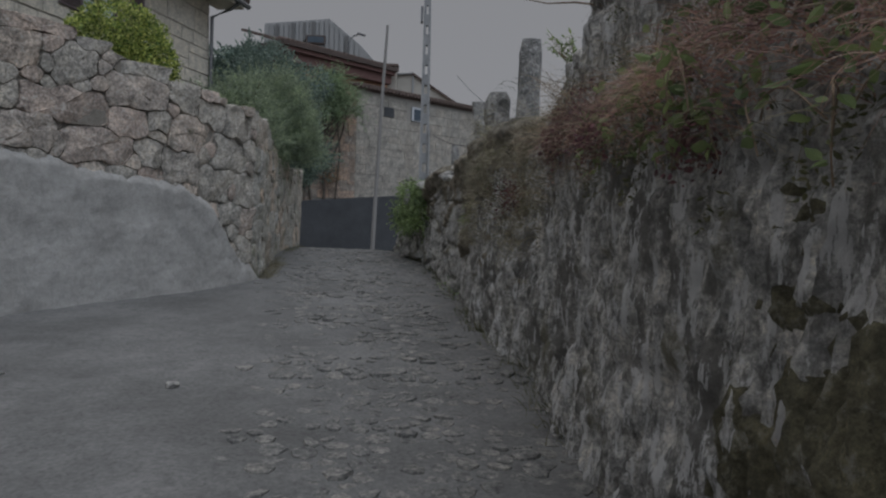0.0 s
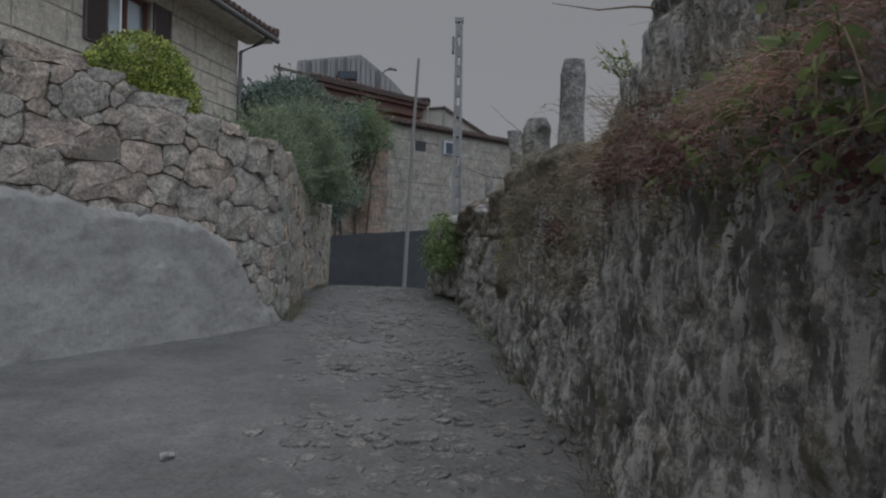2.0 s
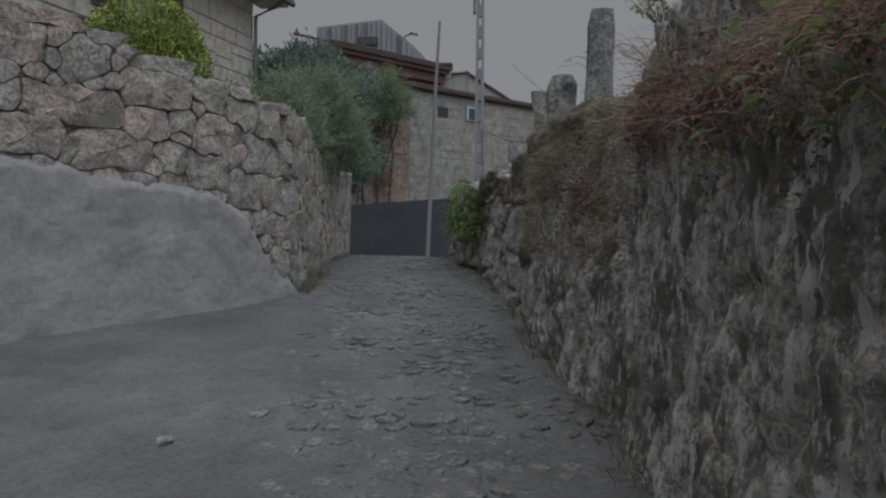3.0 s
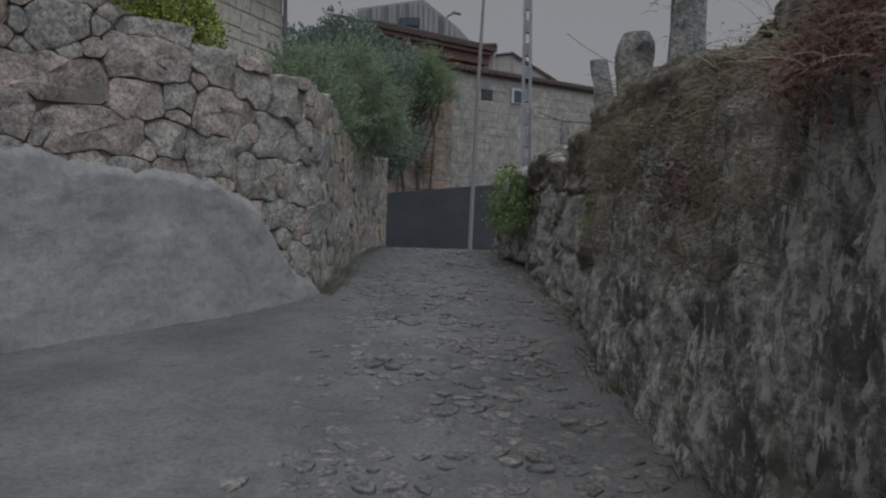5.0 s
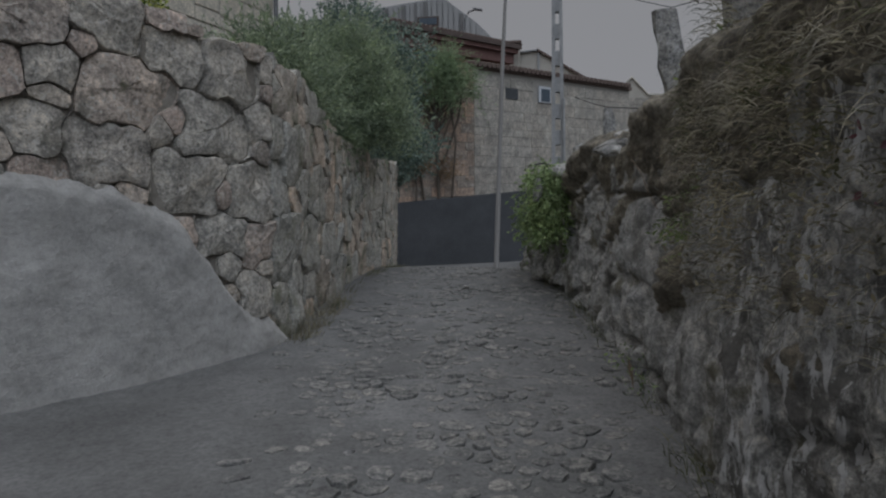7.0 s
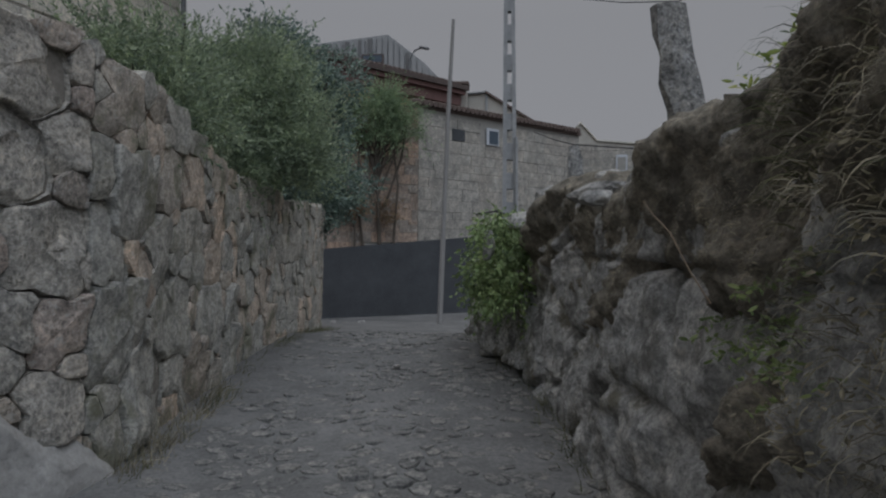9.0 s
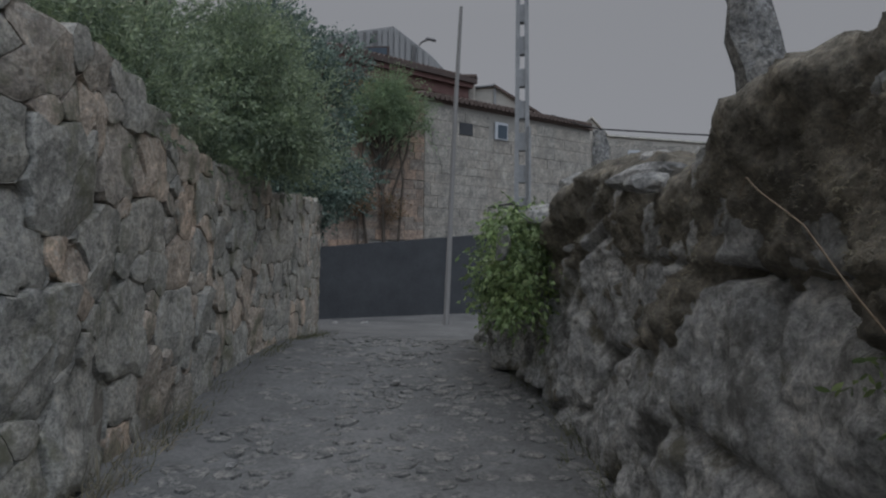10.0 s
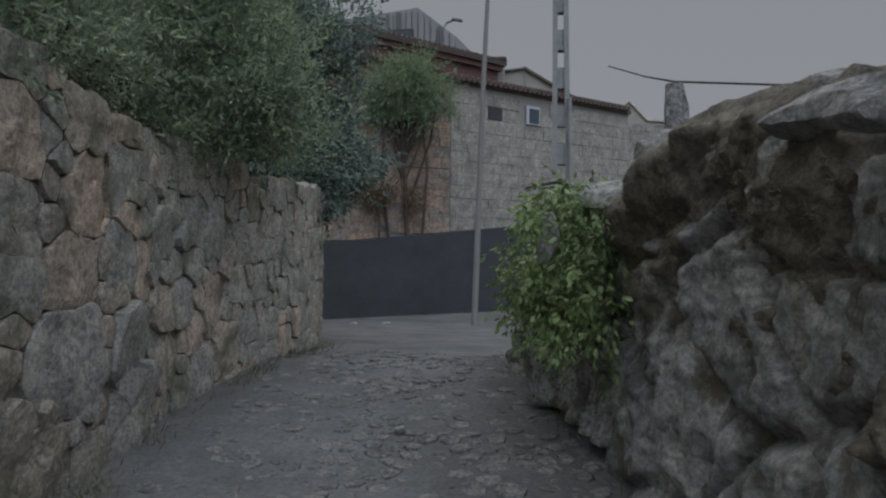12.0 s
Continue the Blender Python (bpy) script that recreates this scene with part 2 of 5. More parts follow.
M_DRY_RED = leaf_mat("dry_red_stalk", [(0.32, 0.19, 0.15), (0.43, 0.285, 0.22), (0.25, 0.14, 0.14), (0.54, 0.42, 0.32)], 0.8)
M_DRY_STRAW = leaf_mat("dry_straw", [(0.22, 0.195, 0.14), (0.32, 0.285, 0.20), (0.16, 0.145, 0.10), (0.19, 0.18, 0.11)], 0.8)
M_STRAW_PALE = leaf_mat("pale_straw", [(0.34, 0.29, 0.20), (0.46, 0.40, 0.29), (0.28, 0.235, 0.165), (0.40, 0.30, 0.22)], 0.8)
M_MOSS_FOOT = stone_mat("olive_moss_sheet", [(0.115, 0.107, 0.07), (0.13, 0.12, 0.08)], lichen=(0.25, 0.24, 0.20), lichen_at=(0.53, 0.62), dark=(0.065, 0.06, 0.04), relief=1.0, vivid=0.8)
M_GRASS = leaf_mat("lane_weed", [(0.085, 0.092, 0.048), (0.12, 0.122, 0.066), (0.16, 0.147, 0.09)], 0.7)

# lane surface: worn cement and dust with stone underneath
M_GROUND, gn, gl, gb = nodes_of("dusty_lane", 0.93)
gco = gn.new("ShaderNodeNewGeometry").outputs["Position"]
g1, g2, g3 = noise_node(gn, gl, gco, 1.3, 6, 0.62), noise_node(gn, gl, gco, 11, 6, 0.7), noise_node(gn, gl, gco, 90, 3, 0.7)
gcol = ramp(gn, gl, g1, [(0.32, (0.112, 0.11, 0.105)), (0.5, (0.15, 0.148, 0.142)), (0.66, (0.195, 0.192, 0.184))])
gcol = mix(gn, gl, ramp(gn, gl, g2, [(0.35, (0.4,) * 3), (0.55, (0,) * 3)]), gcol, (0.10, 0.098, 0.092))
gcol = mix(gn, gl, ramp(gn, gl, g3, [(0.62, (0,) * 3), (0.72, (0.5,) * 3)]), gcol, (0.06, 0.058, 0.053))
g4 = noise_node(gn, gl, gco, 38, 6, 0.75)
gcol = mix(gn, gl, 1.0, gcol, ramp(gn, gl, g4, [(0.3, (0.65, 0.65, 0.64)), (0.5, (1.0, 1.0, 1.0)), (0.7, (1.3, 1.29, 1.26))]), "MULTIPLY")
gl.new(gcol, gb.inputs["Base Color"])
bump(gn, gl, gb, mix(gn, gl, 0.5, g2, g4), 0.7, 0.025)
M_COBBLE = stone_mat("worn_cobble", [(0.145, 0.144, 0.138), (0.185, 0.183, 0.175), (0.16, 0.158, 0.15)], lichen=(0.22, 0.218, 0.21), lichen_at=(0.6, 0.75),
                     dark=(0.085, 0.082, 0.076), dark_at=(0.56, 0.75), island=False, relief=0.35)
M_COBBLE_REST = stone_mat("worn_cobble_rest", [(0.145, 0.144, 0.138), (0.185, 0.183, 0.175), (0.16, 0.158, 0.15)], lichen=(0.22, 0.218, 0.21),
                          lichen_at=(0.6, 0.75), dark=(0.085, 0.082, 0.076), dark_at=(0.56, 0.75), island=True, relief=0.35)
M_PLASTER, pn, pl_, pb = nodes_of("rough_cement_render", 0.95)
pco = pn.new("ShaderNodeNewGeometry").outputs["Position"]
p1, p2, p3 = noise_node(pn, pl_, pco, 2.2, 7, 0.65), noise_node(pn, pl_, pco, 16, 7, 0.72), noise_node(pn, pl_, pco, 120, 3, 0.7)
pcol = ramp(pn, pl_, p1, [(0.34, (0.29, 0.279, 0.26)), (0.5, (0.345, 0.334, 0.312)), (0.64, (0.39, 0.377, 0.352))])
pcol = mix(pn, pl_, 1.0, pcol, ramp(pn, pl_, p2, [(0.3, (0.80, 0.80, 0.79)), (0.5, (1.0, 1.0, 1.0)), (0.7, (1.13, 1.125, 1.11))]), "MULTIPLY")
p4 = noise_node(pn, pl_, pco, 45, 6, 0.75)
pcol = mix(pn, pl_, 1.0, pcol, ramp(pn, pl_, p4, [(0.3, (0.85, 0.85, 0.845)), (0.5, (1.0, 1.0, 1.0)), (0.7, (1.12, 1.115, 1.1))]), "MULTIPLY")
pcol = mix(pn, pl_, ramp(pn, pl_, p3, [(0.62, (0,) * 3), (0.75, (0.25,) * 3)]), pcol, (0.14, 0.135, 0.12))
pst = noise_node(pn, pl_, pco, 4.5, 7, 0.7)
pcol = mix(pn, pl_, ramp(pn, pl_, pst, [(0.60, (0,) * 3), (0.72, (0.45,) * 3)]), pcol, (0.17, 0.162, 0.147))
pl_.new(pcol, pb.inputs["Base Color"])
bump(pn, pl_, pb, mix(pn, pl_, 0.5, p2, p4), 0.8, 0.03)

M_GLASS, n_, l_, b_ = nodes_of("window_glass", 0.06)
b_.inputs["Base Color"].default_value = (0.9, 0.94, 0.95, 1)
b_.inputs["Transmission Weight"].default_value = 0.92
b_.inputs["Specular IOR Level"].default_value = 0.6
M_FAR_PANE = plain_mat("dark_window_glass", (0.05, 0.065, 0.08), (0.075, 0.095, 0.115), 3, 0.35, 0.02)
M_CURTAIN = plain_mat("pale_curtain", (0.45, 0.5, 0.54), (0.6, 0.64, 0.67), 14, 0.9, 0.1, stretch=(1, 1, 0.1))

# ---- helpers for building ----
RNG = np.random.default_rng(7)


def link(name, verts, faces, mat, parent=None, label="", smooth=False, crisp=0):
    me = bpy.data.meshes.new(name)
    me.from_pydata([tuple(v) for v in verts], [], [tuple(f) for f in faces])
    if smooth:
        me.shade_smooth()
    if crisp:
        me.set_sharp_from_angle(angle=radians(crisp))
    me.materials.append(mat)
    ob = new(name, me)
    if parent:
        ob.parent = parent
        if parent.type == "EMPTY" or parent.matrix_basis != Matrix():
            ob.matrix_parent_inverse = parent.matrix_basis.inverted()
    if label:
        ob["label"] = label
    return ob


def part(name, bm, mat, parent=None, label="", smooth=False):
    me = bpy.data.meshes.new(name)
    bmesh.ops.recalc_face_normals(bm, faces=bm.faces)
    bm.to_mesh(me)
    bm.free()
    if smooth:
        me.shade_smooth()
    me.materials.append(mat)
    ob = new(name, me)
    if parent:
        ob.parent = parent
        ob.matrix_parent_inverse = parent.matrix_basis.inverted()
    if label:
        ob["label"] = label
    return ob


def thing(name, at, label, category, group=""):
    ob = new(name)
    ob.empty_display_size = 0.1
    ob.matrix_basis = Matrix.Translation(at)
    return tagged(ob, label, category, group)


def box_bm(sx, sy, sz, m=Matrix(), bevel=0.0, bm=None):
    bm = bm or bmesh.new()
    g = bmesh.ops.create_cube(bm, size=1.0, matrix=m @ Matrix.Diagonal((sx, sy, sz, 1)))
    if bevel:
        ed = {e for v in g["verts"] for e in v.link_edges}
        bmesh.ops.bevel(bm, geom=list(ed), offset=bevel, segments=1, affect="EDGES", profile=0.5)
    return bm


def tube_bm(points, radii, sides=7, bm=None):
    """A tube along points with a radius at each."""
    bm = bm or bmesh.new()
    rings = []
    pts = [Vector(p) for p in points]
    for i, p in enumerate(pts):
        d = (pts[min(i + 1, len(pts) - 1)] - pts[max(i - 1, 0)]).normalized()
        a = d.orthogonal().normalized() if abs(d.z) > 0.9 else d.cross(Vector((0, 0, 1))).normalized()
        b = d.cross(a)
        rings.append([bm.verts.new(p + (a * math.cos(k * math.tau / sides) + b * math.sin(k * math.tau / sides)) * radii[i]) for k in range(sides)])
    for r0, r1 in zip(rings, rings[1:]):
        for k in range(sides):
            bm.faces.new((r0[k], r0[(k + 1) % sides], r1[(k + 1) % sides], r1[k]))
    bm.faces.new(rings[0][::-1])
    bm.faces.new(rings[-1])
    return bm


class Curve2:
    """A smooth line in plan, by arc length; left() is its left-hand normal."""

    def __init__(self, pts):
        p = np.array(pts, float)
        q = np.vstack([2 * p[0] - p[1], p, 2 * p[-1] - p[-2]])
        out = []
        for i in range(1, len(q) - 2):
            for u in np.linspace(0, 1, 16, endpoint=False):
                a, b, c, d = q[i - 1], q[i], q[i + 1], q[i + 2]
                out.append(0.5 * (2 * b + (c - a) * u + (2 * a - 5 * b + 4 * c - d) * u ** 2 + (3 * b - a - 3 * c + d) * u ** 3))
        out.append(p[-1])
        self.p = np.array(out)
        self.s = np.concatenate([[0], np.cumsum(np.hypot(*np.diff(self.p, axis=0).T))])
        self.len = self.s[-1]

    def at(self, s):
        return np.array([np.interp(s, self.s, self.p[:, 0]), np.interp(s, self.s, self.p[:, 1])])

    def normal(self, s):
        d = self.at(min(s + 0.12, self.len)) - self.at(max(s - 0.12, 0))
        d /= np.hypot(*d)
        return np.array([-d[1], d[0]])

    def place(self, s, z, out):
        q = self.at(s) + self.normal(s) * out
        return (q[0], q[1], z)


def clip(poly, nx, nz, c):
    """Keeps the side nx*x + nz*z <= c of a polygon."""
    out = []
    for (x0, z0), (x1, z1) in zip(poly, poly[1:] + poly[:1]):
        a, b = nx * x0 + nz * z0 - c, nx * x1 + nz * z1 - c
        if a <= 0:
            out.append((x0, z0))
        if a * b < 0:
            u = a / (a - b)
            out.append((x0 + u * (x1 - x0), z0 + u * (z1 - z0)))
    return out


def cells(seeds, box, stretch):
    """A weighted cell for each seed (u, v, radius); v is stretched, so that stones lie flat or stand."""
    s = np.array(seeds, float)
    s[:, 1] *= stretch
    u0, u1, v0, v1 = box[0], box[1], box[2] * stretch, box[3] * stretch
    res = []
    for i, (a, b, r) in enumerate(s):
        poly = [(u0, v0), (u1, v0), (u1, v1), (u0, v1)]
        d2 = (s[:, 0] - a) ** 2 + (s[:, 1] - b) ** 2
        for j in np.argsort(d2)[1:40]:
            du, dv = s[j, 0] - a, s[j, 1] - b
            dd = du * du + dv * dv
            k = (dd + r * abs(r) - s[j, 2] * abs(s[j, 2])) / 2
            poly = clip(poly, du, dv, k + du * a + dv * b)
            if len(poly) < 3:
                break
        if len(poly) >= 3:
            res.append([(x, z / stretch) for x, z in poly])
        else:
            res.append(None)
    return res


def merged(polys):
    """The outline round a few cells that touch."""
    edges = {}
    for p in polys:
        q = [(round(a, 5), round(b, 5)) for a, b in p]
        for a, b in zip(q, q[1:] + q[:1]):
            if a != b:
                if (b, a) in edges:
                    del edges[(b, a)]
                else:
                    edges[(a, b)] = 1
    follow = {a: b for a, b in edges}
    best = []
    while follow:
        a = next(iter(follow))
        loop = [a]
        b = follow.pop(a)
        while b != a and b in follow:
            loop.append(b)
            b = follow.pop(b)
        if len(loop) > len(best):
            best = loop
    return best


def masonry(blocks, more, small, box, rng, tries=4000, drop=lambda u, v: False):
    """Blocks (u, v, width, height) set close, further blocks of random size between, small stones in the gaps. Returns outlines."""
    rects = list(blocks)
    for (wr, hr) in more:
        for _ in range(tries):
            w, h = rng.uniform(*wr), rng.uniform(*hr)
            u, v = rng.uniform(box[0] + w / 2, box[1] - w / 2), rng.uniform(box[2], box[3])
            if not drop(u, v) and all(abs(u - a) > (w + c) * 0.47 or abs(v - b) > (h + d) * 0.47 for a, b, c, d in rects):
                rects.append((u, v, w, h))
    seeds, owner = [], []
    for k, (u, v, w, h) in enumerate(rects):
        nx, ny = max(2, round(w / 0.14)), max(2, round(h / 0.14))
        a = rng.normal(0, 0.04)
        for i in range(nx):
            for j in range(ny):
                x, y = ((i + 0.5) / nx - 0.5) * w, ((j + 0.5) / ny - 0.5) * h
                if nx > 2 and ny > 2 and i in (0, nx - 1) and j in (0, ny - 1) and rng.uniform() < 0.18:
                    continue
                seeds.append((u + x - y * a + rng.normal(0, 0.010), v + y + x * a + rng.normal(0, 0.010)))
                owner.append(k)
    nb = len(rects)
    arr = np.array(seeds)
    for _ in range(tries):
        u, v, g = rng.uniform(box[0], box[1]), rng.uniform(box[2], box[3]), rng.uniform(*small)
        if drop(u, v) or any(abs(u - a) < c * 0.5 and abs(v - b) < d * 0.5 for a, b, c, d in rects) or np.min((arr[:, 0] - u) ** 2 + (arr[:, 1] - v) ** 2) < g * g:
            continue
        arr = np.vstack([arr, (u, v)])
        owner.append(nb)
        nb += 1
    cs = cells(np.hstack([arr, np.zeros((len(arr), 1))]), box, 1.0)
    groups = {}
    for p, k in zip(cs, owner):
        if p is not None:
            groups.setdefault(k, []).append(p)
    area = lambda p: abs(sum(p[i - 1][0] * p[i][1] - p[i][0] * p[i - 1][1] for i in range(len(p)))) / 2
    out = []
    for g in groups.values():
        whole = g[0] if len(g) == 1 else merged(g)
        out += [whole] if len(whole) > 2 and area(whole) > 0.75 * sum(area(p) for p in g) else g
    return out


def stone_mesh(poly, gap, bulge, rng, back=0.14, rough=0.35, jut=0.02, fine=28):
    """A worn stone from a polygon: an uneven outline, a tight rounded edge and a rough, nearly flat face of (u, v, out)."""
    p = np.array(poly)
    e = np.roll(p, -1, 0) - p
    p = p[np.hypot(e[:, 0], e[:, 1]) > 0.008]
    if len(p) < 3:
        return None
    size = np.sqrt(abs(np.sum(p[:, 0] * np.roll(p[:, 1], -1) - np.roll(p[:, 0], -1) * p[:, 1])) / 2)
    if size < 0.028:
        return None
    n = fine if size > 0.16 else fine // 2
    seg = np.roll(p, -1, 0) - p
    L = np.concatenate([[0], np.cumsum(np.hypot(seg[:, 0], seg[:, 1]))])
    c = p.mean(0)
    q = []
    for k in range(n):
        d = L[-1] * k / n
        i = min(int(np.searchsorted(L, d, side="right")) - 1, len(p) - 1)
        q.append(p[i] + seg[i] * (d - L[i]) / max(L[i + 1] - L[i], 1e-6))
    q = np.array(q)
    q = (np.roll(q, 1, 0) + 8 * q + np.roll(q, -1, 0)) / 10
    wob = rng.normal(0, 0.016 * size, n)
    wob = (np.roll(wob, 1) + wob + np.roll(wob, -1)) / 2
    d = q - c
    r = np.hypot(d[:, 0], d[:, 1])
    q = c + d * np.maximum(1 - (gap + wob) / np.maximum(r, 1e-4), 0.5)[:, None]
    j, tilt, off = rng.uniform(-jut, jut), rng.normal(0, 0.055, 2), rng.uniform(0, 90)
    h = bulge * size
    planes = []
    for a in rng.uniform(0, math.tau, 3):
        planes.append((math.cos(a), math.sin(a), size * rng.uniform(0.05, 0.4), rng.uniform(0.06, 0.3) * min(1.0, rough)))
    V = []
    for scale, out in ((1.0, -back), (1.0, -0.014), (0.98, h * 0.6), (0.935, h * 0.95), (0.72, h), (0.42, h * 1.02)):
        for k in range(n):
            o = c + (q[k] - c) * scale
            w = out
            if out > 0:
                w -= sum(max(0.0, (o[0] - c[0]) * ca + (o[1] - c[1]) * sa - at) * k_ for ca, sa, at, k_ in planes)
                w += j + (o - c) @ tilt + rough * size * (0.11 * noise.noise((o[0] * 5, o[1] * 5, off)) + 0.06 * noise.noise((o[0] * 14, o[1] * 14, off)) + 0.035 * noise.noise((o[0] * 37, o[1] * 37, off)))
            V.append((o[0], o[1], w))
    V.append((c[0], c[1], h * 1.02 + j + rough * size * 0.11 * noise.noise((c[0] * 5, c[1] * 5, off))))
    Fs = []
    for r_ in range(5):
        for k in range(n):
            a, b = r_ * n + k, r_ * n + (k + 1) % n
            Fs.append((a, b, b + n, a + n))
    Fs += [(5 * n + k, 5 * n + (k + 1) % n, 6 * n) for k in range(n)]
    return V, Fs, size


def lay_stones(polys, place, mat_of, parent, name, rng, gap, bulge, limit, rest_mat, back=0.14, rough=0.35, jut=0.02, near=None, flip=False, fine=28):
    """Stones as parts, up to limit (those near first); the rest joined into one mesh."""
    todo = [p for p in polys if p is not None and len(p) >= 3]
    if near:
        todo.sort(key=lambda p: near(np.mean(p, axis=0)))
    RV, RF, made = [], [], 0
    for p in todo:
        st = stone_mesh(p, gap * rng.uniform(0.6, 1.5), bulge * rng.uniform(0.6, 1.5), rng, back, rough, jut, fine)
        if st is None:
            continue
        V, Fs, size = st
        W = [place(*v) for v in V]
        if flip:
            Fs = [f[::-1] for f in Fs]
        if made < limit:
            link(name, W, Fs, mat_of(np.mean(p, axis=0)), parent, smooth=True, crisp=24)
            made += 1
        else:
            o = len(RV)
            RV += W
            RF += [tuple(i + o for i in f) for f in Fs]
    if RV:
        tagged(link(name + "_rest", RV, RF, rest_mat, parent, smooth=True, crisp=24), kind="stuff")


def leaves(name, centres, normals, size, mat, parent, slim=0.45, rng=RNG, fold=0.25, droop=0.0, vary=0.45):
    """One mesh of folded leaves at the given places, turned outwards and at random."""
    C = np.asarray(centres, float)
    n = len(C)
    ax = rng.normal(size=(n, 3)) * 0.8 + np.asarray(normals, float)
    ax[:, 2] -= droop
    ax /= np.linalg.norm(ax, axis=1)[:, None]
    sd = np.cross(ax, rng.normal(size=(n, 3)))
    sd /= np.linalg.norm(sd, axis=1)[:, None]
    up = np.cross(ax, sd)
    L = size * (1 + vary * rng.uniform(-1, 1, n))[:, None]
    W = L * slim * 0.5
    rim = [C]
    for along, wide in ((0.28, 0.85), (0.62, 0.9)):
        rim.append(C + ax * L * along + sd * W * wide + up * W * fold)
    bend = up * L * rng.uniform(-0.12, 0.12, n)[:, None]
    rim.append(C + ax * L + bend)
    for along, wide in ((0.62, 0.9), (0.28, 0.85)):
        rim.append(C + ax * L * along - sd * W * wide + up * W * fold)
    V = np.stack(rim, 1).reshape(-1, 3)
    Fs = []
    for i in range(n):
        o = 6 * i
        Fs += [(o, o + 1, o + 2, o + 3), (o, o + 3, o + 4, o + 5)]
    return link(name, V.tolist(), Fs, mat, parent)


def blob_points(blobs, n, rng, shell=0.5, loose=0.12):
    """Random places in a set of ellipsoids (x, y, z, rx, ry, rz), denser near their skin, with outward directions."""
    b = np.array(blobs, float)
    vol = b[:, 3] * b[:, 4] * b[:, 5]
    k = rng.choice(len(b), n, p=vol ** 0.75 / (vol ** 0.75).sum())
    d = rng.normal(size=(n, 3))
    d /= np.linalg.norm(d, axis=1)[:, None]
    r = (shell + (1 - shell) * rng.uniform(0, 1, n)) ** 0.6
    r *= 1 + loose * rng.normal(size=n)
    return b[k, :3] + d * b[k, 3:] * r[:, None], d


def strands(name, roots, ways, length, width, mat, parent, rng, sag=1.0, seg=4, vary=0.5, wild=0.35):
    """Thin bent blades: each starts along its way and sags."""
    R, Wd = np.asarray(roots, float), np.asarray(ways, float)
    V, Fs = [], []
    for r, w in zip(R, Wd):
        Ln = length * (1 + vary * rng.uniform(-1, 1))
        v = w + rng.normal(0, wild, 3)
        v /= np.linalg.norm(v)
        side = np.cross(v, rng.normal(size=3))
        side /= np.linalg.norm(side)
        p, o = r.copy(), len(V)
        for i in range(seg + 1):
            t = i / seg
            wd = width * (1 - 0.85 * t)
            V += [tuple(p - side * wd / 2), tuple(p + side * wd / 2)]
            p = p + v * Ln / seg
            v = v + np.array([0, 0, -sag / seg]) + rng.normal(0, 0.10, 3)
            v /= np.linalg.norm(v)
        for i in range(seg):
            a = o + 2 * i
            Fs.append((a, a + 1, a + 3, a + 2))
    return link(name, V, Fs, mat, parent)


def lane_z(y):
    """Height of the lane: it climbs gently to a crest and falls away behind it."""
    if y < 13.5:
        return 0.03 * y if y > -8 else -0.24
    if y < 24:
        return 0.405 - 0.11 * (y - 13.5)
    return -0.75


# ---- ground ----
def graded(lo, hi, core_lo, core_hi, step, grow=1.45):
    g = list(np.arange(core_lo, core_hi + 1e-6, step))
    d, v = step, core_lo
    while v > lo:
        d *= grow
        v -= d
        g.insert(0, max(v, lo))
    d, v = step, core_hi
    while v < hi:
        d *= grow
        v += d
        g.append(min(v, hi))
    return g


gx, gy = graded(-900, 900, -4.8, 1.6, 0.09), graded(-900, 1500, -1.5, 17, 0.09)
GV, GF = [], []
for y in gy:
    for x in gx:
        h = 0.0
        if -6 < x < 3 and -3 < y < 20:
            h = 0.035 * noise.noise((x * 0.9, y * 0.9, 3.0)) + 0.016 * noise.noise((x * 4, y * 4, 1.0)) + 0.007 * noise.noise((x * 11, y * 11, 5.0))
        GV.append((x, y, lane_z(y) + h))
for j in range(len(gy) - 1):
    for i in range(len(gx) - 1):
        a = j * len(gx) + i
        GF.append((a, a + 1, a + 1 + len(gx), a + len(gx)))
ground = tagged(link("ground", GV, GF, M_GROUND, smooth=True), "dusty worn cement and stone lane between walls", "ground", kind="structure")

# ---- left wall ----
LEFT = Curve2([(-5.9, 2.2), (-5.3, 3.4), (-4.6, 4.8), (-3.9, 6.2), (-3.1, 7.4), (-2.55, 8.45), (-2.40, 9.1), (-2.52, 9.8), (-2.68, 11.0), (-2.84, 11.8), (-2.93, 13.0), (-2.96, 14.2), (-3.2, 15.6)])
LS = 1.34  # arc length at the second knot
TOP_L = lambda s: float(np.interp(s - LS, [0, 3.13, 3.6, 4.1, 4.7, 5.5, 6.4, 7.0, 7.5, 8.4, 9.6, 11.6], [3.0, 2.90, 2.84, 2.78, 2.62, 2.46, 2.36, 2.36, 2.22, 2.06, 1.98, 1.95]))
BASE_L = lambda s: lane_z(float(LEFT.at(s)[1])) - 0.12
place_left = lambda u, z, o: LEFT.place(u, z, -o - 0.03 * (z - 1.0))


